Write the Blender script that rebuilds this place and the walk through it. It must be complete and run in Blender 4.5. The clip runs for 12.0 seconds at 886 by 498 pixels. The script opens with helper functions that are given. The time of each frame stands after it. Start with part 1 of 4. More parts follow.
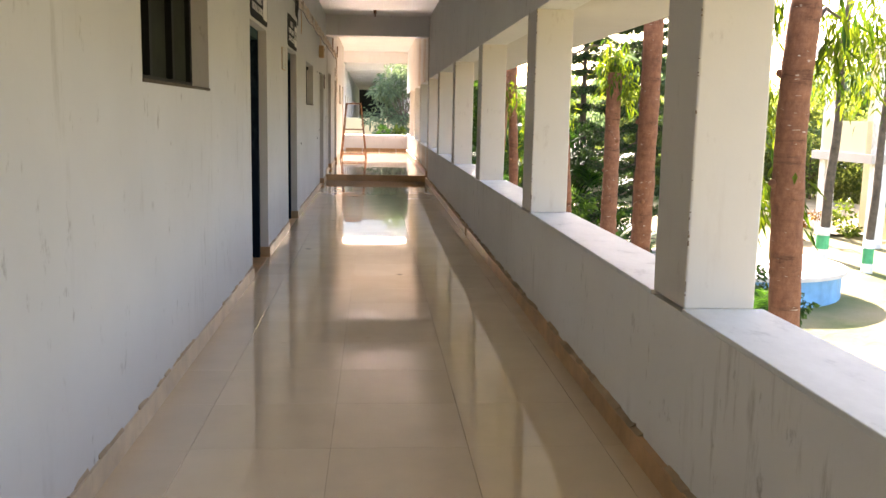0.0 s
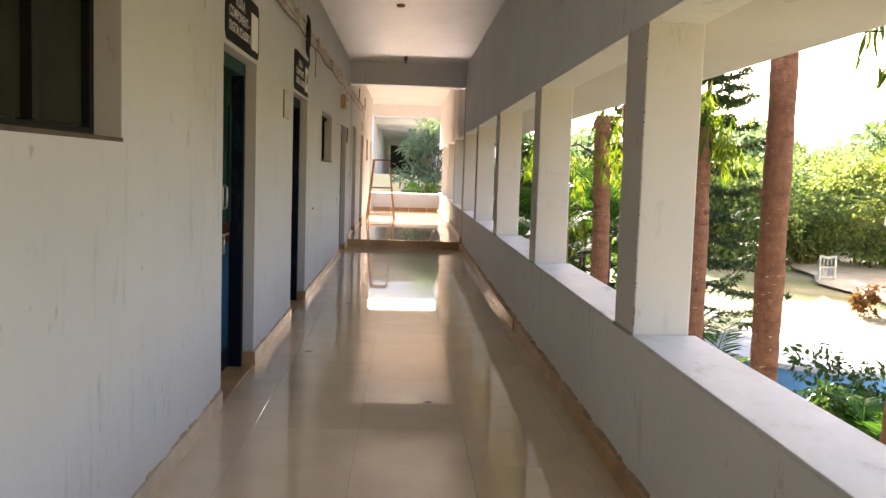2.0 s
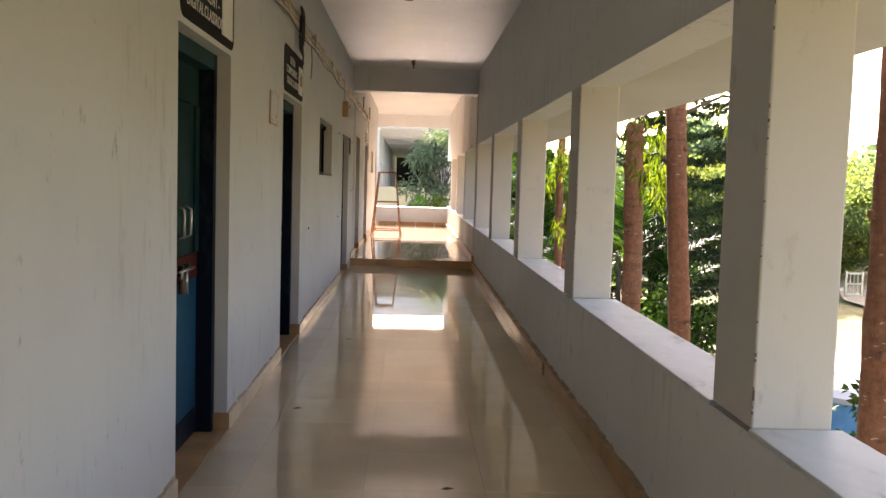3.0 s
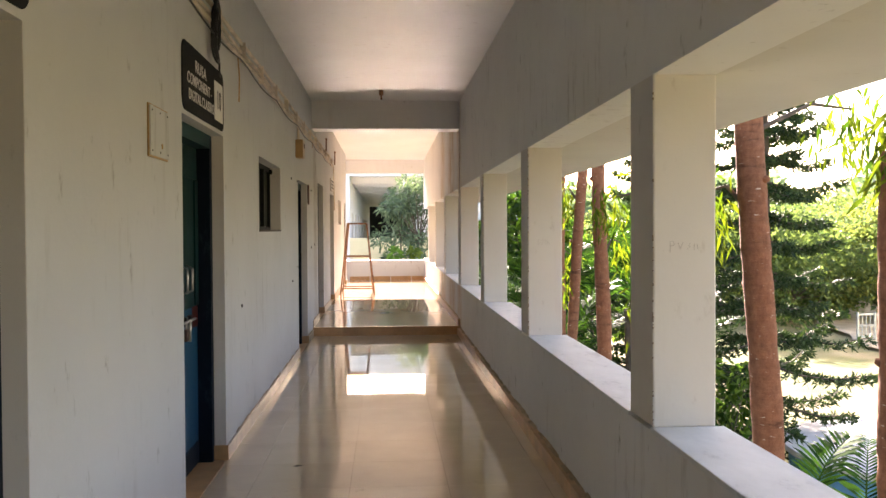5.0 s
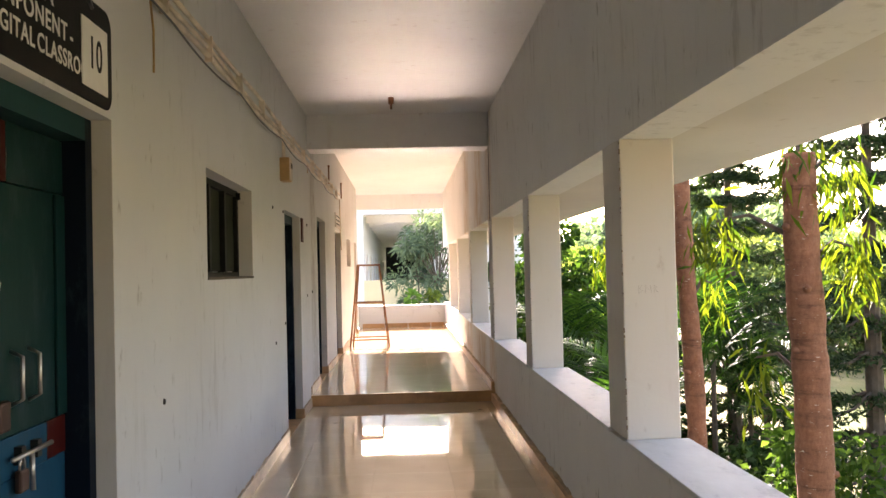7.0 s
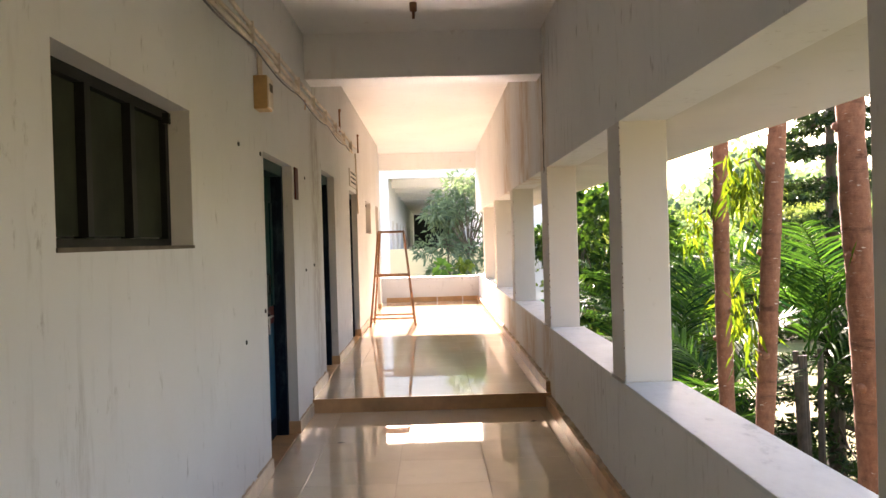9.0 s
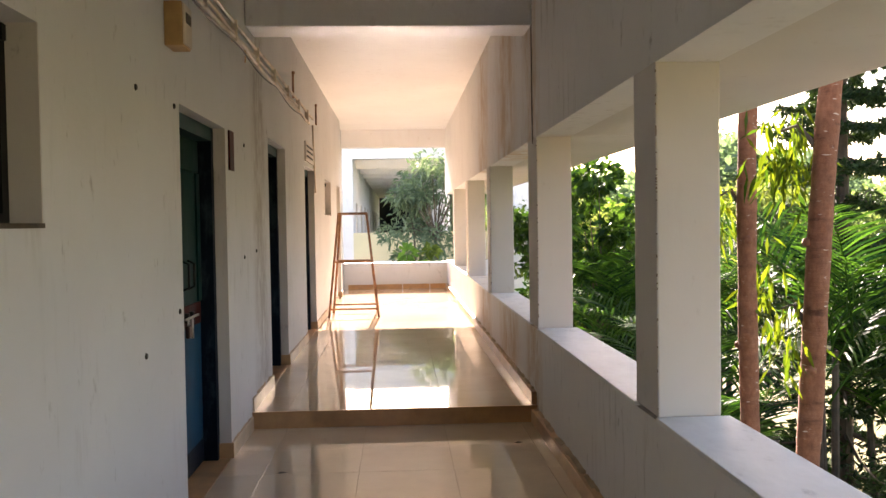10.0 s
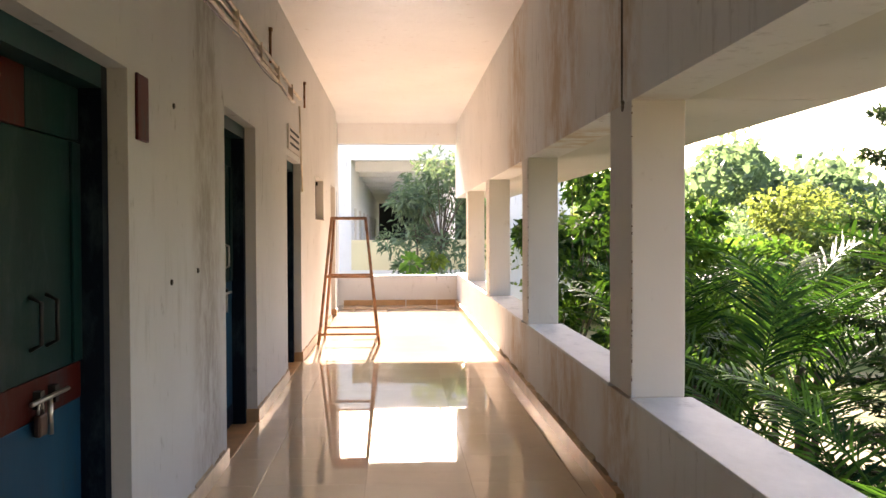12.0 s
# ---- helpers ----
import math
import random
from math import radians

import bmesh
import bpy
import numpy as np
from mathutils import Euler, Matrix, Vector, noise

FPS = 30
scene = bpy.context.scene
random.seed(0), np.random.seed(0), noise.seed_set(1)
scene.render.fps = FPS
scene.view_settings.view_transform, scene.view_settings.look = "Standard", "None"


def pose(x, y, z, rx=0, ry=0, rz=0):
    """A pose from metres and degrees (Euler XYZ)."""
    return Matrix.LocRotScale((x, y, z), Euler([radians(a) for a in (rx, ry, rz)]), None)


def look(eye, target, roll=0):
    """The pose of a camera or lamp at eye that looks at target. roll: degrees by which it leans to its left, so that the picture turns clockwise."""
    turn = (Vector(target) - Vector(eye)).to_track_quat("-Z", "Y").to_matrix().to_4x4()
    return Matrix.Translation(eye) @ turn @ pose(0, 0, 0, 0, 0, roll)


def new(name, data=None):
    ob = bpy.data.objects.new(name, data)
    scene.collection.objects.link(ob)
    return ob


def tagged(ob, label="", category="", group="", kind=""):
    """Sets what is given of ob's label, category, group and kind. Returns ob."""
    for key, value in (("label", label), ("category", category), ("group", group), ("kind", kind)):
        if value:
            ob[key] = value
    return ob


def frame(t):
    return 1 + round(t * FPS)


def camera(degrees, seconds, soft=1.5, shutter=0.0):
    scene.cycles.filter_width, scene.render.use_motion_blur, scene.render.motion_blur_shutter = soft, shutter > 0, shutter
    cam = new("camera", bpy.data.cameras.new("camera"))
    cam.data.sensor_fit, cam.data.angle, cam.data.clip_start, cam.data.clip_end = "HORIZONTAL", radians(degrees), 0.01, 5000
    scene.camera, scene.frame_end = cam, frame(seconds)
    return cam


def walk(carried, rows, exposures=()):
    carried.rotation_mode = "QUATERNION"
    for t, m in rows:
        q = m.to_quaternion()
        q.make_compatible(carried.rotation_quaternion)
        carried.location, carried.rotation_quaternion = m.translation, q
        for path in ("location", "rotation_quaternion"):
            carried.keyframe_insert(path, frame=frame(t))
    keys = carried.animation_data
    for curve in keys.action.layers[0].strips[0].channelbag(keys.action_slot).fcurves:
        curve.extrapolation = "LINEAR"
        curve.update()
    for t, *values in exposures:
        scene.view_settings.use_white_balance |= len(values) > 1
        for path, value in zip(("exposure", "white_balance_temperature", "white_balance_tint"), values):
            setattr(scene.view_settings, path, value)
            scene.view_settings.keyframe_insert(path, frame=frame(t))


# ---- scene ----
cam = camera(53.0, 12.0)
PATH = [
    (0, (-0.049, 0.176, 1.435), (0.106, 2.147, 1.138), 1.1),
    (0.5, (0.019, 0.665, 1.467), (0.129, 2.644, 1.205), 1.8),
    (1, (0.038, 1.273, 1.479), (0.141, 3.258, 1.261), 1.9),
    (1.5, (0.046, 1.859, 1.483), (0.149, 3.846, 1.285), 1.9),
    (2, (0.004, 2.498, 1.488), (0.091, 4.489, 1.313), 1.8),
    (2.5, (-0.007, 3.159, 1.488), (0.071, 5.15, 1.319), 1.8),
    (3, (-0.029, 3.808, 1.515), (0.044, 5.801, 1.366), 1.7),
    (3.2, (-0.036, 4.075, 1.513), (0.029, 6.07, 1.381), 1.5),
    (5, (0.004, 6.279, 1.564), (0.13, 8.275, 1.522), -0.3),
    (5.5, (0.005, 6.95, 1.555), (0.127, 8.946, 1.532), -0.3),
    (6, (0.012, 7.59, 1.571), (0.11, 9.588, 1.571), -0.9),
    (6.5, (0.027, 8.193, 1.583), (0.116, 10.191, 1.609), -1.0),
    (6.7, (0.033, 8.464, 1.584), (0.125, 10.461, 1.634), -1.3),
    (8.3, (0.077, 10.446, 1.573), (0.138, 12.446, 1.575), -1.4),
    (8.5, (0.078, 10.715, 1.592), (0.114, 12.714, 1.582), -1.6),
    (9, (0.048, 11.363, 1.569), (0.07, 13.363, 1.548), -1.6),
    (9.5, (0.064, 12.047, 1.553), (0.15, 14.044, 1.498), -0.8),
    (10, (0.044, 12.711, 1.557), (0.143, 14.708, 1.499), -0.9),
    (10.5, (0.019, 13.331, 1.563), (0.134, 15.327, 1.518), -0.8),
    (11, (0.004, 13.898, 1.57), (0.113, 15.895, 1.535), -0.9),
    (11.5, (-0.037, 14.506, 1.569), (0.062, 16.503, 1.541), -0.5),
    (12, (-0.043, 15.145, 1.568), (0.059, 17.142, 1.526), -0.2),
]
walk(cam, [(t, look(eye, target, roll)) for t, eye, target, roll in PATH], [(t, stops, 7600, 27) for t, stops in ((0.0, 3.3), (1.0, 3.32), (1.6, 3.32), (2.5, 2.95), (3.0, 2.9), (5.0, 3.2), (6.0, 2.95), (6.6, 3.3), (8.5, 3.35), (9.0, 3.35), (9.7, 3.1), (10.5, 3.0), (12.0, 3.0))])

# ---- world and light ----
SUN_EL, SUN_AZ = 22.0, -0.6          # degrees up; degrees from +y towards +x
world = bpy.data.worlds.new("world")
scene.world = world
world.use_nodes = True
wn = world.node_tree.nodes
sky = wn.new("ShaderNodeTexSky")
sky.sky_type = "NISHITA"
sky.sun_disc = False
sky.sun_elevation = radians(SUN_EL)
sky.sun_rotation = radians(SUN_AZ)
sky.air_density, sky.dust_density, sky.ozone_density = 1.0, 1.5, 1.0
wn["Background"].inputs["Strength"].default_value = 0.10
world.node_tree.links.new(sky.outputs[0], wn["Background"].inputs["Color"])
sun_data = bpy.data.lights.new("sun", "SUN")
sun_data.energy, sun_data.angle, sun_data.color = 5.0, radians(0.6), (1.0, 0.975, 0.94)
sun = new("sun", sun_data)
sun_way = Vector((math.sin(radians(SUN_AZ)) * math.cos(radians(SUN_EL)), math.cos(radians(SUN_AZ)) * math.cos(radians(SUN_EL)), math.sin(radians(SUN_EL))))
sun.matrix_world = look(sun_way * 60, (0, 0, 0))


# ---- materials ----
def material(name, rough=0.7, metal=0.0, spec=0.5):
    m = bpy.data.materials.new(name)
    m.use_nodes = True
    b = m.node_tree.nodes["Principled BSDF"]
    b.inputs["Roughness"].default_value = rough
    b.inputs["Metallic"].default_value = metal
    b.inputs["Specular IOR Level"].default_value = spec
    return m, m.node_tree.nodes, m.node_tree.links, b


def noise_node(n, l, scale, detail=4.0, stretch=(1, 1, 1), rough=0.55):
    mp = n.new("ShaderNodeMapping")
    mp.inputs["Scale"].default_value = stretch
    tx = n.new("ShaderNodeTexNoise")
    tx.inputs["Scale"].default_value, tx.inputs["Detail"].default_value, tx.inputs["Roughness"].default_value = scale, detail, rough
    geo = n.new("ShaderNodeNewGeometry")
    l.new(geo.outputs["Position"], mp.inputs["Vector"])
    l.new(mp.outputs[0], tx.inputs["Vector"])
    return tx.outputs["Fac"]


def ramp(n, l, fac, stops):
    r = n.new("ShaderNodeValToRGB")
    el = r.color_ramp.elements
    while len(el) < len(stops):
        el.new(0.5)
    for e, (p, c) in zip(el, stops):
        e.position, e.color = p, (*c, 1)
    l.new(fac, r.inputs[0])
    return r.outputs[0]


def mix(n, l, fac, a, b, mode="MIX"):
    x = n.new("ShaderNodeMix")
    x.data_type, x.blend_type = "RGBA", mode
    for sock, v in ((x.inputs[0], fac), (x.inputs[6], a), (x.inputs[7], b)):
        if isinstance(v, (int, float)):
            sock.default_value = v
        elif isinstance(v, tuple):
            sock.default_value = (*v, 1)
        else:
            l.new(v, sock)
    return x.outputs[2]


def bump(n, l, b, fac, strength, dist=0.01):
    u = n.new("ShaderNodeBump")
    u.inputs["Strength"].default_value, u.inputs["Distance"].default_value = strength, dist
    l.new(fac, u.inputs["Height"])
    l.new(u.outputs[0], b.inputs["Normal"])


def plaster(name, base, dirt, amount, streak=1.0, relief=0.25, stains=(), stain_tone=(0.42, 0.37, 0.32), rough=0.85, spec=0.25):
    m, n, l, b = material(name, rough, 0, spec)
    big = ramp(n, l, noise_node(n, l, 0.9, 5), [(0.3, base), (0.75, tuple(c * 0.9 for c in base))])
    drips = ramp(n, l, noise_node(n, l, 11.0, 7, (1, 1, 0.16), 0.7), [(0.53, (0, 0, 0)), (0.72, (amount * streak,) * 3)])
    where = ramp(n, l, noise_node(n, l, 1.1, 4), [(0.5, (0, 0, 0)), (0.7, (1, 1, 1))])
    drips = mix(n, l, 1.0, drips, where, "MULTIPLY")
    spots = ramp(n, l, noise_node(n, l, 9.0, 8, (1, 1, 0.5), 0.7), [(0.61, (0, 0, 0)), (0.72, (amount,) * 3)])
    c = mix(n, l, drips, big, dirt)
    c = mix(n, l, spots, c, tuple(d * 0.8 for d in dirt))
    for y0, wide in stains:
        geo = n.new("ShaderNodeNewGeometry")
        sep = n.new("ShaderNodeSeparateXYZ")
        l.new(geo.outputs["Position"], sep.inputs[0])
        off = n.new("ShaderNodeMath")
        off.operation = "SUBTRACT"
        off.inputs[1].default_value = y0
        l.new(sep.outputs[1], off.inputs[0])
        ab = n.new("ShaderNodeMath")
        ab.operation = "ABSOLUTE"
        l.new(off.outputs[0], ab.inputs[0])
        band = ramp(n, l, ab.outputs[0], [(wide * 0.4, (1, 1, 1)), (wide, (0, 0, 0))])
        mottle = ramp(n, l, noise_node(n, l, 3.2, 9, (1, 1.2, 0.6), 0.75), [(0.4, (0, 0, 0)), (0.6, (0.95,) * 3)])
        c = mix(n, l, mix(n, l, 1.0, band, mottle, "MULTIPLY"), c, stain_tone)
    l.new(c, b.inputs["Base Color"])
    bump(n, l, b, noise_node(n, l, 14, 8, (1, 1, 1), 0.65), relief, 0.006)
    return m


def plain(name, base, rough=0.6, metal=0.0, vary=0.25, scale=6.0, relief=0.1, spec=0.5):
    m, n, l, b = material(name, rough, metal, spec)
    c = ramp(n, l, noise_node(n, l, scale, 6), [(0.3, tuple(x * (1 - vary) for x in base)), (0.7, tuple(min(1, x * (1 + vary)) for x in base))])
    l.new(c, b.inputs["Base Color"])
    if relief:
        bump(n, l, b, noise_node(n, l, scale * 6, 6), relief, 0.004)
    return m


def leaf(name, dark, light, through_light=0.45):
    m, n, l, b = material(name, 0.55, 0, 0.18)
    geo = n.new("ShaderNodeNewGeometry")
    c = ramp(n, l, geo.outputs["Random Per Island"], [(0.0, dark), (0.75, light), (1.0, tuple(min(1, x * 1.35) for x in light))])
    l.new(c, b.inputs["Base Color"])
    tr = n.new("ShaderNodeBsdfTranslucent")
    l.new(mix(n, l, 1.0, c, (1.15, 1.15, 0.6), "MULTIPLY"), tr.inputs["Color"])
    ms = n.new("ShaderNodeMixShader")
    ms.inputs[0].default_value = through_light
    l.new(b.outputs[0], ms.inputs[1])
    l.new(tr.outputs[0], ms.inputs[2])
    l.new(ms.outputs[0], n["Material Output"].inputs["Surface"])
    return m


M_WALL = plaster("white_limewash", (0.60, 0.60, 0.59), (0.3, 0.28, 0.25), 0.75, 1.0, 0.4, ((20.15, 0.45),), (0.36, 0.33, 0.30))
M_WALL_RIGHT = plaster("white_plaster", (0.78, 0.77, 0.76), (0.30, 0.26, 0.22), 0.75, 1.2, 0.4, ((19.7, 0.5), (21.3, 0.9), (23.6, 0.8)), (0.57, 0.44, 0.32))
M_CEIL = plaster("ceiling_whitewash", (0.88, 0.86, 0.84), (0.66, 0.56, 0.5), 0.6, 0.6, 1.0, (), (0.42, 0.37, 0.32), 0.42, 0.5)
M_SHADE = plaster("sunshade_paint", (0.66, 0.63, 0.59), (0.45, 0.37, 0.3), 0.5, 0.5, 0.4)
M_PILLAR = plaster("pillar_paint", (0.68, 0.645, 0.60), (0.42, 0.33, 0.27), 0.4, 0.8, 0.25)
M_CONCRETE = plaster("weathered_concrete", (0.5, 0.48, 0.45), (0.25, 0.23, 0.2), 0.5)
M_YELLOW = plaster("cream_yellow_paint", (0.75, 0.66, 0.42), (0.5, 0.42, 0.3), 0.3)
M_JAMB_DARK = plain("chipped_plaster", (0.2, 0.15, 0.11), 0.9)
M_SCRAWL = plain("pencil_line", (0.34, 0.30, 0.27), 0.9)
M_JAMB = plaster("jamb_plaster", (0.62, 0.58, 0.54), (0.33, 0.29, 0.25), 0.6)

m, n, l, b = material("vitrified_tile", 0.07, 0, 0.65)
oi = n.new("ShaderNodeObjectInfo")
tone = ramp(n, l, oi.outputs["Random"], [(0, (0.71, 0.565, 0.41)), (1, (0.76, 0.61, 0.45))])
cloud = ramp(n, l, noise_node(n, l, 3.0, 6), [(0.3, (0.9, 0.9, 0.9)), (0.7, (1, 1, 1))])
c = mix(n, l, 1.0, tone, cloud, "MULTIPLY")
scuff = ramp(n, l, noise_node(n, l, 4.5, 9, (1, 0.6, 1), 0.72), [(0.64, (0, 0, 0)), (0.74, (0.5, 0.5, 0.5))])
c = mix(n, l, scuff, c, (0.36, 0.28, 0.2))
l.new(c, b.inputs["Base Color"])
rr = ramp(n, l, noise_node(n, l, 2.2, 7), [(0.35, (0.012,) * 3), (0.75, (0.04,) * 3)])
l.new(rr, b.inputs["Roughness"])
bump(n, l, b, noise_node(n, l, 2.5, 2), 0.035, 0.004)
M_TILE = m

M_SKIRT = plain("skirting_tile", (0.5, 0.29, 0.14), 0.35, 0, 0.25, 5)
M_SKIRT_PALE = plain("pale_skirting_tile", (0.56, 0.44, 0.31), 0.35, 0, 0.2, 5)
M_GROUT = plain("grout", (0.42, 0.32, 0.22), 0.9)
m, n, l, b = material("marble_sill", 0.6, 0, 0.25)
c = ramp(n, l, noise_node(n, l, 7, 9, (1, 0.5, 1), 0.7), [(0.31, (0.45, 0.47, 0.48)), (0.43, (0.67, 0.69, 0.69)), (0.7, (0.76, 0.78, 0.78))])
l.new(c, b.inputs["Base Color"])
bump(n, l, b, noise_node(n, l, 40, 5), 0.08, 0.003)
M_MARBLE = m


def door_paint(name, a, bcol):
    m, n, l, b = material(name, 0.5, 0, 0.08)
    c = ramp(n, l, noise_node(n, l, 2.5, 6, (1, 1, 0.4)), [(0.3, a), (0.7, bcol)])
    chips = ramp(n, l, noise_node(n, l, 6, 9, (1, 1, 0.45), 0.72), [(0.52, (0, 0, 0)), (0.72, (0.9, 0.9, 0.9))])
    l.new(mix(n, l, chips, c, (0.03, 0.05, 0.06)), b.inputs["Base Color"])
    bump(n, l, b, noise_node(n, l, 30, 5, (1, 1, 0.2)), 0.15, 0.004)
    return m


M_TEAL = door_paint("teal_door_paint", (0.0015, 0.018, 0.020), (0.004, 0.036, 0.034))
M_BLUE = door_paint("blue_door_paint", (0.004, 0.042, 0.085), (0.008, 0.07, 0.125))
M_DARKBLUE = door_paint("navy_frame_paint", (0.003, 0.006, 0.013), (0.005, 0.011, 0.02))
M_TEALFRAME = door_paint("teal_frame_paint", (0.010, 0.042, 0.046), (0.017, 0.062, 0.064))
M_RED = door_paint("oxide_red_paint", (0.042, 0.005, 0.004), (0.07, 0.008, 0.006))
M_STEEL = plain("worn_steel", (0.45, 0.43, 0.4), 0.35, 0.9)
M_IRON = plain("dark_iron", (0.03, 0.028, 0.026), 0.5, 0.6)
M_BRASS = plain("brown_iron_lock", (0.05, 0.02, 0.014), 0.45, 0.3)
M_RUST = plain("rusty_steel", (0.24, 0.11, 0.05), 0.7, 0.2, 0.5, 9, 0.3)
M_GREY = plain("grey_painted_steel", (0.24, 0.29, 0.32), 0.5, 0.1)
M_BLACK = plain("black_board_paint", (0.008, 0.007, 0.007), 0.6, 0, 0.4, 6.0, 0.1, 0.12)
M_WHITE = plain("white_lettering", (0.75, 0.73, 0.69), 0.7, 0, 0.08)
M_PAPER = plain("white_paper", (0.78, 0.76, 0.72), 0.8, 0, 0.06)
M_PVC = plain("ivory_pvc", (0.58, 0.49, 0.38), 0.5, 0, 0.35, 4)
M_CABLE = plain("black_cable", (0.012, 0.012, 0.014), 0.45)
M_WOODBOX = plain("varnished_wood_box", (0.42, 0.25, 0.1), 0.5, 0, 0.3)
M_PANE = plain("dusty_green_pane", (0.022, 0.026, 0.017), 0.7, 0, 0.4, 3, 0.1, 0.1)
M_WFRAME = plain("dark_window_steel", (0.012, 0.012, 0.011), 0.6, 0, 0.25, 6, 0.1, 0.15)
M_BASINBLUE = plain("blue_basin_paint", (0.12, 0.35, 0.6), 0.6, 0, 0.2, 3)
M_BASINTOP = plain("white_concrete_top", (0.55, 0.54, 0.52), 0.8, 0, 0.12, 2)
M_GREENBAND = plain("green_band_paint", (0.03, 0.35, 0.16), 0.6)
M_WHITEBAND = plain("white_band_paint", (0.75, 0.75, 0.72), 0.7)

m, n, l, b = material("bark", 0.85, 0, 0.2)
rings = noise_node(n, l, 5.0, 7, (0.5, 0.5, 3.0), 0.65)
grain = noise_node(n, l, 26.0, 8, (1.0, 1.0, 0.6), 0.75)
c = ramp(n, l, grain, [(0.3, (0.15, 0.062, 0.036)), (0.5, (0.23, 0.105, 0.06)), (0.72, (0.30, 0.15, 0.09))])
c = mix(n, l, 0.75, c, ramp(n, l, rings, [(0.32, (0.3, 0.26, 0.24)), (0.42, (0.85, 0.82, 0.8)), (0.65, (1.1, 1.05, 1.0))]), "MULTIPLY")
ticks = ramp(n, l, noise_node(n, l, 17, 3, (1, 1, 4.5), 0.4), [(0.7, (0, 0, 0)), (0.74, (0.75,) * 3)])
l.new(mix(n, l, ticks, c, (0.55, 0.47, 0.38)), b.inputs["Base Color"])
bump(n, l, b, rings, 0.6, 0.02)
M_BARK = m
M_BARKDARK = plain("dark_bark", (0.09, 0.07, 0.05), 0.9, 0, 0.4, 8, 0.4)
M_ASHOKA = leaf("ashoka_leaf", (0.022, 0.065, 0.008), (0.12, 0.165, 0.014), 0.52)
# darker copy of the ashoka leaf, with shade painted into its colour
M_ASHOKA_SHADE = leaf("ashoka_leaf_shade", (0.006, 0.03, 0.007), (0.045, 0.1, 0.015), 0.35)
M_CONIFER = leaf("conifer_needle", (0.010, 0.030, 0.012), (0.045, 0.08, 0.028), 0.2)
M_PALM = leaf("palm_leaflet", (0.004, 0.024, 0.010), (0.045, 0.12, 0.02), 0.36)
M_PALM.node_tree.nodes["Principled BSDF"].inputs["Specular IOR Level"].default_value = 0.06
M_TREE_A = leaf("broadleaf_a", (0.02, 0.065, 0.012), (0.08, 0.15, 0.03), 0.65)
M_TREE_B = leaf("broadleaf_b", (0.05, 0.085, 0.015), (0.13, 0.18, 0.035), 0.55)
M_TREE_C = leaf("broadleaf_c", (0.03, 0.075, 0.04), (0.09, 0.165, 0.095), 0.65)
# paler leaf copies for far trees: air haze painted into the base colour
M_HAZED_A = leaf("hazed_leaf_a", (0.06, 0.11, 0.05), (0.14, 0.20, 0.08), 0.6)
M_HAZED_B = leaf("hazed_leaf_b", (0.09, 0.13, 0.045), (0.19, 0.23, 0.075), 0.6)
M_HAZED_C = leaf("hazed_leaf_c", (0.07, 0.12, 0.085), (0.13, 0.20, 0.14), 0.6)
M_MANGO = leaf("mango_leaf", (0.06, 0.105, 0.075), (0.15, 0.21, 0.14), 0.38)
M_BUSH = leaf("shrub_leaf", (0.012, 0.04, 0.010), (0.05, 0.1, 0.025), 0.3)
M_BIGLEAF = leaf("big_leaf", (0.07, 0.17, 0.03), (0.13, 0.26, 0.045), 0.5)
M_REDLEAF = leaf("croton_leaf", (0.12, 0.04, 0.025), (0.18, 0.10, 0.03), 0.3)
m, n, l, b = material("dry_grass_ground", 0.95, 0, 0.1)
g1 = ramp(n, l, noise_node(n, l, 0.35, 8), [(0.35, (0.13, 0.17, 0.06)), (0.5, (0.24, 0.22, 0.11)), (0.7, (0.34, 0.28, 0.18))])
l.new(g1, b.inputs["Base Color"])
bump(n, l, b, noise_node(n, l, 9, 8), 0.6, 0.06)
M_GROUND = m
M_PATH = plain("pale_dirt_path", (0.42, 0.35, 0.26), 0.95, 0, 0.2, 1.5, 0.3)


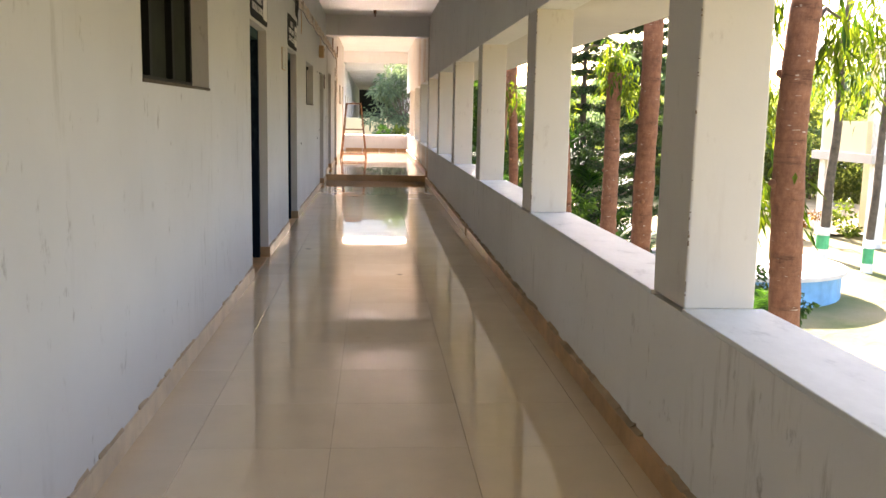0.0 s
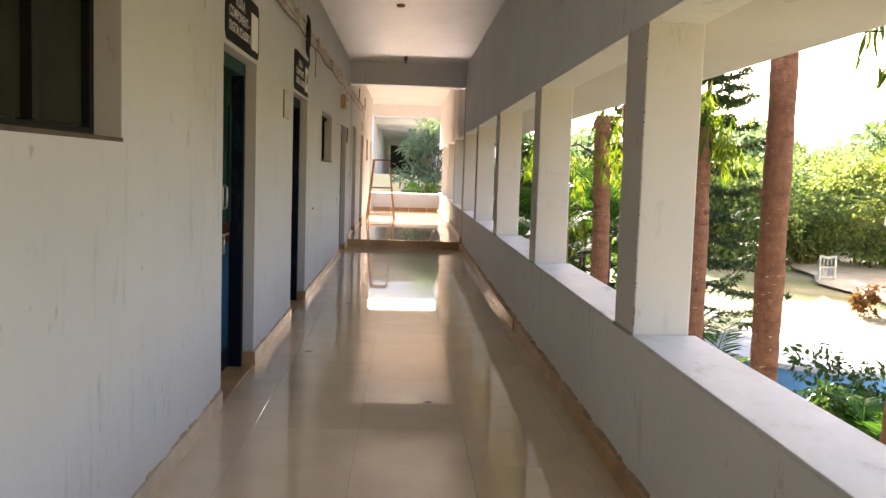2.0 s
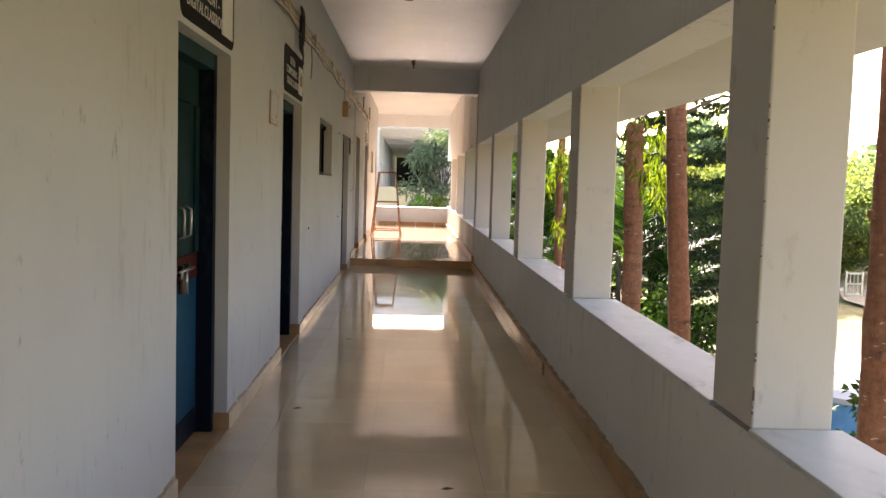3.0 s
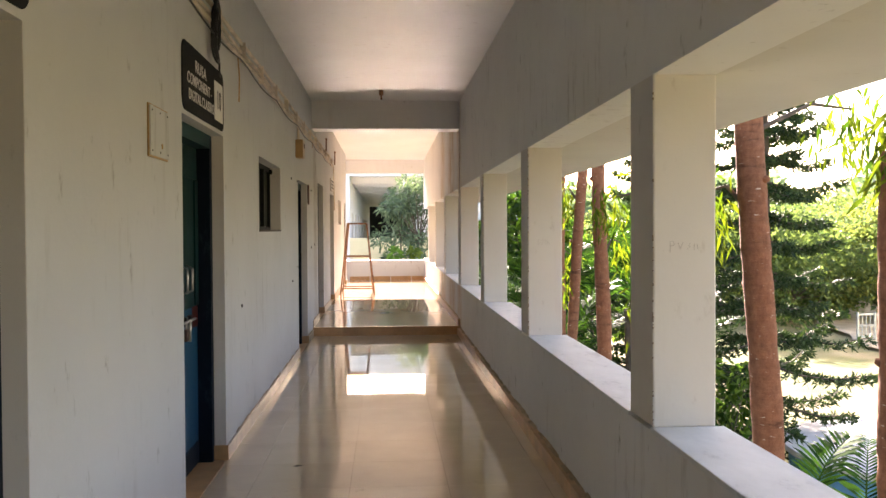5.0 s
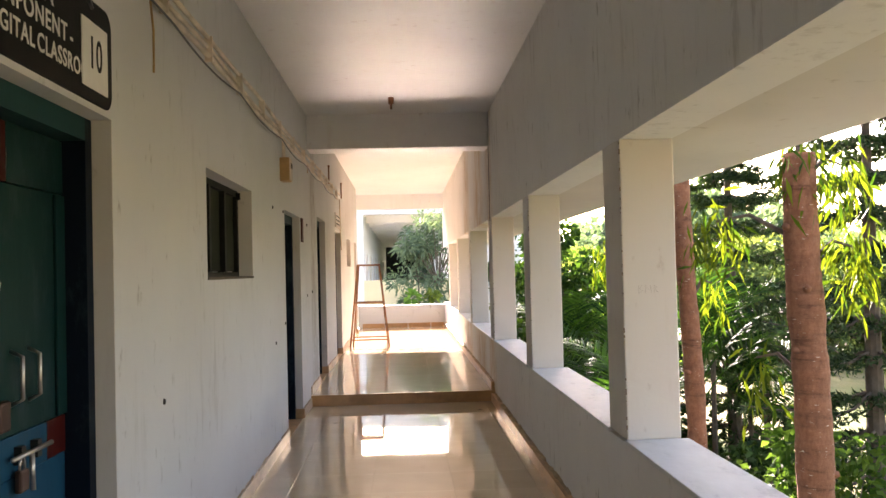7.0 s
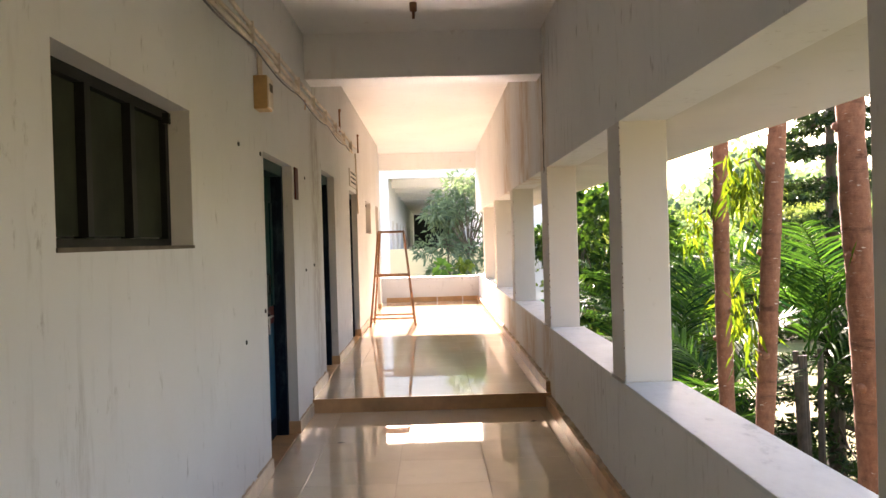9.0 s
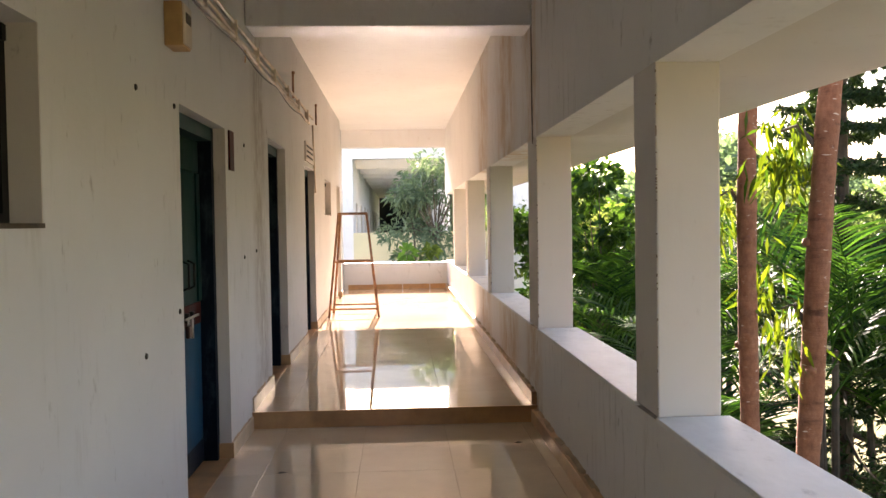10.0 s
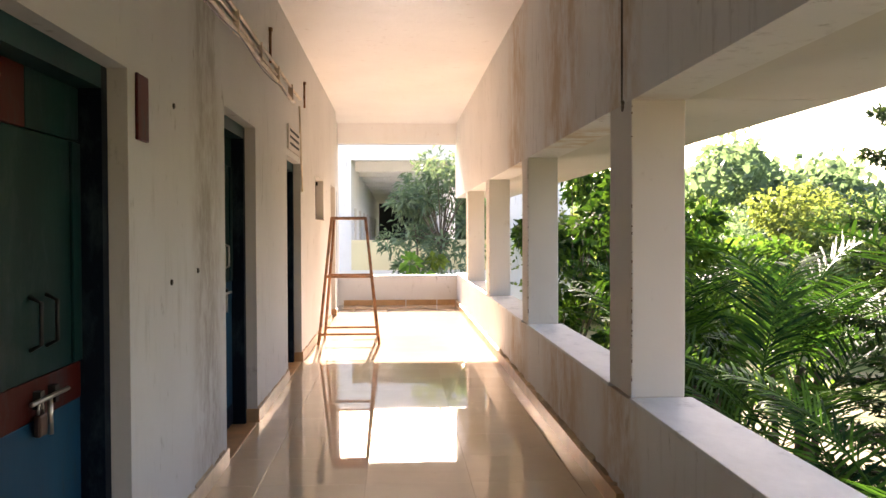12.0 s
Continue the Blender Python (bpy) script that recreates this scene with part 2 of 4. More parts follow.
# ---- mesh helpers ----
class Geo:
    """Collects vertices and faces of one mesh."""

    def __init__(self):
        self.v, self.f = [], []

    def box(self, x0, x1, y0, y1, z0, z1):
        k = len(self.v)
        self.v += [(x, y, z) for z in (z0, z1) for y in (y0, y1) for x in (x0, x1)]
        self.f += [tuple(k + i for i in q) for q in ((0, 2, 3, 1), (4, 5, 7, 6), (0, 1, 5, 4), (2, 6, 7, 3), (0, 4, 6, 2), (1, 3, 7, 5))]
        return self

    def tube(self, pts, radii, sides=8, cap=True):
        """A round tube along pts, with a radius at each."""
        pts = [Vector(p) for p in pts]
        k = len(self.v)
        side = None
        for i, p in enumerate(pts):
            d = (pts[min(i + 1, len(pts) - 1)] - pts[max(i - 1, 0)]).normalized()
            if side is None:
                side = d.orthogonal().normalized()
            side = (side - d * side.dot(d)).normalized()
            up = d.cross(side)
            r = radii[i] if isinstance(radii, (list, tuple)) else radii
            for j in range(sides):
                a = 2 * math.pi * j / sides
                self.v.append(tuple(p + (side * math.cos(a) + up * math.sin(a)) * r))
        for i in range(len(pts) - 1):
            for j in range(sides):
                a, c = k + i * sides + j, k + i * sides + (j + 1) % sides
                self.f.append((a, c, c + sides, a + sides))
        if cap:
            self.f.append(tuple(k + j for j in reversed(range(sides))))
            self.f.append(tuple(k + (len(pts) - 1) * sides + j for j in range(sides)))
        return self

    def leaves(self, pos, way, size, width, droop=0.0, fold=0.25):
        """Many leaf blades: each a folded diamond from pos along way."""
        pos, way = np.asarray(pos, float), np.asarray(way, float)
        count = len(pos)
        way = way / (np.linalg.norm(way, axis=1, keepdims=True) + 1e-9)
        rnd = np.random.normal(size=(count, 3))
        side = np.cross(way, rnd)
        side /= np.linalg.norm(side, axis=1, keepdims=True) + 1e-9
        nrm = np.cross(side, way)
        size = np.asarray(size, float).reshape(-1, 1) * np.ones((count, 1))
        w = size * width
        a = pos
        mid = pos + way * size * 0.45
        tip = pos + way * size + np.array([0, 0, -1.0]) * size * droop
        lft, rgt = mid + side * w + nrm * w * fold, mid - side * w + nrm * w * fold
        k = len(self.v)
        allv = np.stack([a, lft, tip, rgt], 1).reshape(-1, 3)
        self.v += [tuple(q) for q in allv.tolist()]
        for i in range(count):
            s = k + 4 * i
            self.f += [(s, s + 1, s + 2), (s, s + 2, s + 3)]
        return self

    def mesh(self, name, mat, smooth=False):
        me = bpy.data.meshes.new(name)
        me.from_pydata(self.v, [], self.f)
        me.materials.append(mat)
        if smooth:
            me.polygons.foreach_set("use_smooth", [True] * len(me.polygons))
        me.update()
        return me


def part(name, geo, mat, parent=None, label="", smooth=False):
    ob = new(name, geo.mesh(name, mat, smooth))
    if parent is not None:
        ob.parent = parent
    return tagged(ob, label)


def soft_box(name, x0, x1, y0, y1, z0, z1, mat, parent=None, label="", r=0.006, wobble=0.0):
    """A box with rounded edges, and if wobble a hand-plastered unevenness."""
    bm = bmesh.new()
    bmesh.ops.create_cube(bm, size=1)
    for v in bm.verts:
        v.co = Vector(((x0 + x1) / 2 + v.co.x * (x1 - x0), (y0 + y1) / 2 + v.co.y * (y1 - y0), (z0 + z1) / 2 + v.co.z * (z1 - z0)))
    bmesh.ops.bevel(bm, geom=bm.edges[:], offset=r, segments=2, affect="EDGES", profile=0.5)
    if wobble:
        long = [e for e in bm.edges if e.calc_length() > 0.3]
        bmesh.ops.subdivide_edges(bm, edges=long, cuts=9, use_grid_fill=True)
        for v in bm.verts:
            v.co += noise.noise_vector(v.co * 3.0) * wobble
    me = bpy.data.meshes.new(name)
    bm.to_mesh(me)
    bm.free()
    me.materials.append(mat)
    ob = new(name, me)
    if parent is not None:
        ob.parent = parent
    return tagged(ob, label)


def empty(name, label, category, group="", kind=""):
    return tagged(new(name), label, category, group, kind)


# ---- the plan ----
XL, XR = -1.1, 1.1                  # faces of the corridor's walls
STEP, RISE = 19.55, 0.13            # where the floor rises, and how much
END = 32.3
XE = XL - 0.085                     # the left wall steps back near the end
SILL, LINTEL, CEIL, CEIL2 = 0.745, 2.2, 3.5, 3.62
PILLARS = [(-3.2, -2.85), (0.03, 0.4), (3.32, 3.69), (6.62, 7.0), (9.88, 10.22), (13.12, 13.48), (16.3, 16.64), (19.43, 19.88), (22.88, 23.24), (26.2, 26.56), (29.5, 29.86)]
DOORS = [(7.91, 9.08, 0.0, 2.21), (11.18, 12.41, 0.0, 2.21), (17.47, 18.71, 0.0, 2.21), (20.66, 21.86, RISE, 2.34), (23.73, 24.95, RISE, 2.3), (29.3, 30.3, RISE, 2.3)]
WINDOWS = [(4.36, 6.01, 1.565, 2.21), (14.08, 15.64, 1.565, 2.22), (26.7, 27.95, 1.72, 2.28)]

# left wall with its openings
g = Geo()
y = -3.2
for y0, y1, z0, z1 in sorted(DOORS + WINDOWS):
    g.box(-1.42, XL, y, y0, -0.2, 3.75)
    if z0 > 0.5:
        g.box(-1.42, XL, y0, y1, -0.2, z0)
    g.box(-1.42, XL, y0, y1, z1, 3.75)
    y = y1
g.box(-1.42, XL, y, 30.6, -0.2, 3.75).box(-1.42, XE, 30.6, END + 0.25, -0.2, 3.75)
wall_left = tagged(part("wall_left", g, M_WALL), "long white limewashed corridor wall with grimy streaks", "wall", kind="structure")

# right: parapet, header wall, projecting sunshade
parapet = tagged(part("wall_parapet", Geo().box(XR, 1.36, -3.2, END + 0.25, -2.4, SILL - 0.022), M_WALL_RIGHT), "low white plastered parapet wall with stains", "wall", kind="structure")
header = tagged(part("wall_header", Geo().box(XR, 1.36, -3.2, 19.62, LINTEL, 3.75).box(XR - 0.003, 1.36, 19.63, END + 0.25, LINTEL, 3.78), M_WALL_RIGHT), "white plastered wall above the corridor openings", "wall", kind="structure")
shade = tagged(part("sunshade", Geo().box(1.36, 2.14, -3.2, 19.4, LINTEL + 0.002, LINTEL + 0.09).box(1.36, 2.14, 19.42, END + 0.25, LINTEL + 0.002, LINTEL + 0.09), M_SHADE), "projecting white concrete sunshade slab with stained edge", "sunshade", kind="structure")
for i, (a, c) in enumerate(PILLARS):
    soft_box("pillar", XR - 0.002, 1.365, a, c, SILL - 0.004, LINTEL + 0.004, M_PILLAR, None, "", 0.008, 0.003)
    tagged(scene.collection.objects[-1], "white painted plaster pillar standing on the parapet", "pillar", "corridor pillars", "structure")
    chips = random.Random(i)
    g = Geo()
    for k in range(24):
        z, e, d = chips.uniform(SILL, LINTEL), chips.uniform(0.002, 0.013), chips.uniform(0.0, 0.003)
        if chips.random() < 0.2:
            e *= 3.0
        g.box(XR - 0.0035, XR + d, a - 0.001, a + chips.uniform(0.0015, 0.004), z, z + e)
    tagged(part("chipped_edge", g, M_JAMB_DARK, scene.collection.objects[-1], "dark chips along the edge"), kind="stuff")
for i, (a, c) in enumerate(PILLARS):
    nxt = PILLARS[i + 1][0] if i + 1 < len(PILLARS) else END
    ob = soft_box("sill", XR - 0.012, 1.40, c + 0.001, nxt - 0.001, SILL - 0.022, SILL, M_MARBLE, None, "", 0.004)
    tagged(ob, "grey-white marble sill slab on the parapet", "window sill", "parapet sills", "structure")

# ceilings and beams
tagged(part("ceiling", Geo().box(-1.42, 1.36, -3.2, 19.6, CEIL, CEIL + 0.15), M_CEIL), "whitewashed concrete ceiling with brush marks", "ceiling", kind="structure")
tagged(part("ceiling_far", Geo().box(-1.42, 1.36, 20.0, END + 0.25, CEIL2, CEIL2 + 0.15), M_CEIL), "whitewashed ceiling of the raised corridor part", "ceiling", kind="structure")
soft_box("beam", XL, XR, 19.6, 20.0, 3.08, 3.8, M_CEIL, None, "", 0.012)
tagged(scene.collection.objects[-1], "deep white plastered ceiling beam across the corridor", "beam", kind="structure")
soft_box("beam", XE, XR, END - 0.05, END + 0.2, 3.23, 3.8, M_CEIL, None, "", 0.01)
tagged(scene.collection.objects[-1], "white ceiling beam over the open corridor end", "beam", kind="structure")
tagged(part("wall_end", Geo().box(XE, XR, END, END + 0.2, -0.2, 0.68), M_WALL_RIGHT), "low stained white parapet closing the corridor end", "wall", kind="structure")
soft_box("sill", XE, XR, END - 0.015, END + 0.22, 0.682, 0.705, M_MARBLE, None, "", 0.004)
tagged(scene.collection.objects[-1], "pale coping slab on the end parapet", "window sill", "parapet sills", "structure")
tagged(part("wall_back", Geo().box(-1.42, 1.36, -3.4, -3.2, -2.4, 3.75), M_WALL), "plain white wall closing the corridor behind", "wall", kind="structure")
tagged(part("wall_rooms", Geo().box(-4.6, -4.4, -3.4, END + 0.25, -2.4, 3.75).box(-4.4, -1.42, -3.4, -3.2, -0.2, 3.6).box(-4.4, -1.42, END + 0.05, END + 0.25, -0.2, 3.6), M_WALL), "plain walls of the closed rooms", "wall", kind="structure")
tagged(part("ceiling_rooms", Geo().box(-4.6, -1.42, -3.4, END + 0.25, 3.6, 3.75), M_CEIL), "plain ceiling of the closed rooms", "ceiling", kind="structure")

# floor bed; the tiles come last
floor = tagged(part("floor", Geo().box(-4.4, XR, -3.2, STEP, -0.2, -0.010), M_GROUT), "glossy cream vitrified tile floor, polished and scuffed", "floor", kind="structure")
floor_up = tagged(part("floor_raised", Geo().box(-4.4, XR, STEP + 0.012, END, -0.2, RISE - 0.010), M_GROUT), "glossy cream tile floor raised by one step", "floor", kind="structure")
part("step_riser", Geo().box(XL, XR, STEP, STEP + 0.011, 0.001, RISE - 0.013), M_SKIRT, floor_up, "brown tiled riser")
part("step_nosing", Geo().box(XL, XR, STEP - 0.012, STEP + 0.02, RISE - 0.013, RISE + 0.001), M_SKIRT, floor_up, "brown tile nosing")


# ---- doors and windows in the left wall ----
def door(i, y0, y1, z0, z1, band, rail):
    d = empty("door_%d" % i, "closed teal and blue painted timber door with padlocked bolt, recessed in the wall", "door", kind="structure")
    w = y1 - y0
    # plastered reveal lining and timber frame
    fx0, fx1 = -1.335, -1.18
    part("frame_post", Geo().box(fx0, fx1, y0 + 0.001, y0 + 0.07, z0, z1 - 0.002), M_DARKBLUE, d, "dark blue frame post")
    part("frame_post", Geo().box(fx0, fx1, y1 - 0.07, y1 - 0.001, z0, z1 - 0.002), M_DARKBLUE, d, "dark blue frame post")
    part("frame_head", Geo().box(fx0, fx1, y0 + 0.07, y1 - 0.07, z1 - 0.09, z1 - 0.002), M_TEALFRAME, d, "teal frame head")
    a, c = y0 + 0.072, y1 - 0.072
    mid = z0 + 1.0
    leaf_x = -1.272
    up = soft_box("upper_leaf", -1.31, leaf_x, a, c, mid + 0.07, z1 - 0.30, M_TEAL, d, "chipped teal upper panel", 0.004)
    cut = a + (c - a) * 0.55
    if band:
        soft_box("top_rail", -1.31, leaf_x + 0.006, a, cut - 0.001, z1 - 0.298, z1 - 0.094, M_RED, d, "oxide red corner board", 0.004)
    soft_box("top_rail", -1.31, leaf_x + 0.006, cut if band else a, c, z1 - 0.298, z1 - 0.094, M_TEAL, d, "dark teal top rail", 0.004)
    soft_box("lower_leaf", -1.31, leaf_x, a, c, z0 + 0.16, mid - 0.07, M_BLUE, d, "blue lower panel", 0.004)
    soft_box("bottom_rail", -1.31, leaf_x + 0.004, a, c, z0 + 0.012, z0 + 0.158, M_DARKBLUE, d, "dark kick rail", 0.004)
    if band == 1 and i == 2:
        q0, q1 = a + (c - a) * 0.47, a + (c - a) * 0.84
        for p0, p1, mt, lb in ((a, q0, M_RED, "oxide red lock band"), (q0 + 0.001, q1 - 0.001, M_BLUE, "worn blue lock plate"), (q1, c, M_RED, "oxide red lock band")):
            soft_box("lock_band", -1.31, leaf_x + 0.003, p0, p1, mid - 0.069, mid + 0.069, mt, d, lb, 0.003)
        soft_box("hanging_padlock", leaf_x + 0.012, leaf_x + 0.04, a + 0.46, a + 0.54, mid + 0.1, mid + 0.2, M_BRASS, d, "brown iron padlock", 0.01)
    else:
        soft_box("lock_band", -1.31, leaf_x + 0.003, a, c, mid - 0.069, mid + 0.069, M_RED if band else M_BLUE, d, "oxide red lock band" if band else "blue lock band", 0.003)
    # stiles around sunken boards
    for s0, s1 in ((a, a + 0.09), (c - 0.09, c)):
        soft_box("stile", leaf_x, leaf_x + 0.012, s0, s1, mid + 0.075, z1 - 0.305, M_TEAL, d, "", 0.003)
    yb = a + w * 0.62
    bolt = part("sliding_bolt", Geo().tube([(leaf_x + 0.03, yb - 0.2, mid), (leaf_x + 0.03, yb + 0.12, mid)], 0.009, 8).tube([(leaf_x + 0.03, yb - 0.05, mid), (leaf_x + 0.032, yb - 0.05, mid - 0.13)], 0.010, 8), M_STEEL, d, "worn steel sliding bolt", True)
    for q in (yb - 0.13, yb + 0.0):
        part("bolt_plate", Geo().box(leaf_x + 0.004, leaf_x + 0.03, q, q + 0.035, mid - 0.03, mid + 0.03), M_IRON, d)
    lock = soft_box("padlock", leaf_x + 0.015, leaf_x + 0.04, yb - 0.16, yb - 0.09, mid - 0.12, mid - 0.045, M_BRASS, d, "dark brown padlock", 0.008)
    part("shackle", Geo().tube([(leaf_x + 0.028, yb - 0.145 + 0.04 * (1 - math.cos(t * math.pi / 6)) / 2, mid - 0.045 + 0.045 * math.sin(t * math.pi / 6)) for t in range(7)], 0.005, 6), M_STEEL, lock, "", True)
    for q in (yb - 0.14, yb + 0.0):
        part("pull_handle", Geo().tube([(leaf_x, q, mid + 0.17), (leaf_x + 0.04, q, mid + 0.19), (leaf_x + 0.04, q, mid + 0.33), (leaf_x, q, mid + 0.35)], 0.008, 6), M_IRON if i == 3 else M_STEEL, d, "", True)
    if rail:
        soft_box("wood_strip", leaf_x, leaf_x + 0.02, a + 0.02, a + w * 0.42, mid + 0.42, mid + 0.455, M_PVC, d, "pale wooden strip", 0.003)
    # chalk scrawl
    for k in range(3 if i == 2 else 0):
        part("chalk_mark", Geo().tube([(leaf_x + 0.001, a + w * 0.35 + 0.05 * k, mid + 0.52 + 0.015 * (k % 2)), (leaf_x + 0.001, a + w * 0.37 + 0.05 * k, mid + 0.58)], 0.0025, 4), M_WHITE, d)
    # threshold
    part("threshold", Geo().box(-1.42, -1.10, y0 + 0.001, y1 - 0.001, z0 - 0.02, z0 + 0.004), M_SKIRT, d, "brown tile threshold")
    return d


for i, (y0, y1, z0, z1) in enumerate(DOORS):
    door(i + 1, y0, y1, z0, z1, (2, 1, 1, 0, 0, 0)[i], i == 0)
    # plaster reveals, 3 mm proud of the rough opening
    g = Geo().box(-1.179, XL - 0.001, y1 - 0.004, y1 + 0.0005, z0 + 0.1, z1).box(-1.179, XL - 0.001, y0 - 0.0005, y0 + 0.004, z0 + 0.1, z1)
    part("reveal", g, M_JAMB, wall_left, "grey stained plaster reveal")


def window(i, y0, y1, z0, z1):
    w = empty("window_%d" % i, "dark steel window with dusty greenish panes and bars", "window", kind="structure")
    x0, x1 = -1.25, -1.205
    part("window_frame", Geo().box(x0, x1, y0 + 0.002, y0 + 0.05, z0 + 0.002, z1 - 0.002).box(x0, x1, y1 - 0.05, y1 - 0.002, z0 + 0.002, z1 - 0.002)
         .box(x0, x1, y0 + 0.05, y1 - 0.05, z0 + 0.002, z0 + 0.045).box(x0, x1, y0 + 0.05, y1 - 0.05, z1 - 0.045, z1 - 0.002), M_WFRAME, w, "dark steel frame")
    k = 3
    step = (y1 - y0 - 0.1) / k
    for j in range(k):
        a = y0 + 0.05 + step * j
        part("pane", Geo().box(x0 + 0.012, x0 + 0.018, a + 0.012, a + step - 0.012, z0 + 0.05, z1 - 0.05), M_PANE, w, "dusty green pane")
        if j:
            part("mullion", Geo().box(x0, x1 + 0.01, a - 0.028, a + 0.028, z0 + 0.046, z1 - 0.046), M_WFRAME, w)
    part("window_sill", Geo().box(-1.204, XL + 0.006, y0 + 0.001, y1 - 0.001, z0 - 0.004, z0 + 0.012), M_BARKDARK, w, "dirty dark sill")
    part("reveal", Geo().box(-1.204, XL - 0.001, y1 - 0.006, y1 - 0.0005, z0 + 0.013, z1).box(-1.204, XL - 0.001, y0 + 0.0005, y0 + 0.006, z0 + 0.013, z1), M_JAMB, w, "stained plaster reveal")
    part("latch", Geo().box(x1, x1 + 0.03, y1 - 0.09, y1 - 0.06, z1 - 0.07, z1 - 0.02), M_WFRAME, w)


for i, q in enumerate(WINDOWS):
    window(i + 1, *q)

# ---- boards, signs and wiring on the left wall ----
WALL_TURN = Matrix(((0, 0, 1, 0), (1, 0, 0, 0), (0, 1, 0, 0), (0, 0, 0, 1)))


def letters(text, y, z, size, mat, parent, x=XL, name="lettering", squeeze=1.0):
    cu = bpy.data.curves.new(name, "FONT")
    cu.body, cu.size, cu.extrude, cu.align_x, cu.align_y = text, size, 0.0008, "CENTER", "CENTER"
    cu.offset, cu.space_character = 0.0012, 1.12
    tmp = bpy.data.objects.new("tmp", cu)
    me = bpy.data.meshes.new_from_object(tmp)
    bpy.data.objects.remove(tmp)
    me.materials.append(mat)
    ob = new(name, me)
    ob.parent = parent
    ob.matrix_world = Matrix.Translation((x, y, z)) @ WALL_TURN @ Matrix.Diagonal((squeeze, 1, 1, 1))
    return ob


def words(text, y, z, size, mat, parent, x, squeeze=1.0):
    """A centred line of lettering, each word a part of its own."""
    made = [letters(w, y, z, size, mat, parent, x, squeeze=squeeze) for w in text.split()]
    wide = [(max(v.co.x for v in o.data.vertices) - min(v.co.x for v in o.data.vertices)) * squeeze for o in made]
    at = y - (sum(wide) + 0.3 * size * (len(made) - 1)) / 2
    for o, w in zip(made, wide):
        o.matrix_world = Matrix.Translation((x, at + w / 2, z)) @ WALL_TURN @ Matrix.Diagonal((squeeze, 1, 1, 1))
        at += w + 0.3 * size


def rounded_plate(name, y0, y1, z0, z1, x0, x1, r, mat, parent=None, label=""):
    pts = []
    for cy, cz, a0 in ((y1 - r, z1 - r, 0), (y0 + r, z1 - r, 90), (y0 + r, z0 + r, 180), (y1 - r, z0 + r, 270)):
        for k in range(7):
            a = radians(a0 + 15 * k)
            pts.append((cy + r * math.cos(a), cz + r * math.sin(a)))
    g = Geo()
    n_ = len(pts)
    g.v = [(x0, *p) for p in pts] + [(x1, *p) for p in pts]
    g.f = [tuple(range(n_, 2 * n_)), tuple(reversed(range(n_)))] + [(i, (i + 1) % n_, (i + 1) % n_ + n_, i + n_) for i in range(n_)]
    return part(name, g, mat, parent, label)


for k, (y0, y1, z0, z1) in enumerate(((7.93, 9.12, 2.24, 2.62), (11.18, 12.4, 2.235, 2.62))):
    s = tagged(new("name_board"), "black painted room name board with white lettering above a door", "sign", "name boards")
    rounded_plate("board", y0, y1, z0, z1, XL + 0.0005, XL + 0.006, 0.07, M_BLACK, s, "black board")
    ym = (y0 + y1) / 2
    letters("RUSA", ym - 0.13, z1 - 0.105, 0.095, M_WHITE, s, XL + 0.008, squeeze=1.25)
    words("COMPONENT -", ym - 0.15, z1 - 0.195, 0.09, M_WHITE, s, XL + 0.008, squeeze=1.05)
    words("DIGITAL CLASSROOM-1" if k == 0 else "DIGITAL CLASSROOM", ym - 0.03, z1 - 0.285, 0.085, M_WHITE, s, XL + 0.008, squeeze=0.96)
    p = part("paper_label", Geo().box(XL + 0.0065, XL + 0.0105, y1 - 0.33, y1 - 0.06, z0 + 0.05, z1 - 0.085), M_PAPER, s, "glued white paper label")
    if k == 1:
        letters("10", y1 - 0.195, (z0 + z1) / 2 - 0.015, 0.17, M_BLACK, s, XL + 0.0115, "numeral", 0.8)

s = tagged(new("name_board"), "weathered pale board with illegible rows above a door", "sign", "name boards")
part("board", Geo().box(XL + 0.0005, XL + 0.02, 23.75, 24.75, 2.36, 2.6), M_JAMB, s, "pale grey board")
for k in range(3):
    part("text_row", Geo().box(XL + 0.0205, XL + 0.0225, 23.85, 24.62, 2.41 + 0.065 * k, 2.435 + 0.065 * k), M_WFRAME, s)

s = empty("switch_board", "whitewashed electrical board with thin brown edge on the wall", "switchboard")
soft_box("backing", XL + 0.0005, XL + 0.008, 10.475, 10.835, 1.915, 2.165, M_WOODBOX, s, "brown edge", 0.002)
soft_box("cover", XL + 0.0085, XL + 0.016, 10.483, 10.828, 1.923, 2.157, M_WALL, s, "white cover", 0.004)
soft_box("switch", XL + 0.0165, XL + 0.022, 10.67, 10.69, 1.965, 1.99, M_WOODBOX, s, "yellowed switch", 0.004)
for yy in (10.51, 10.655, 10.80):
    for zz in (1.945, 2.135):
        part("screw", Geo().tube([(XL + 0.0165, yy, zz), (XL + 0.0185, yy, zz)], 0.005, 8), M_IRON, s)

s = soft_box("red_plate", XL + 0.0005, XL + 0.014, 18.80, 18.955, 1.94, 2.21, M_RED, None, "", 0.003)
tagged(s, "small dark red metal plate on the wall beside a door", "plate")

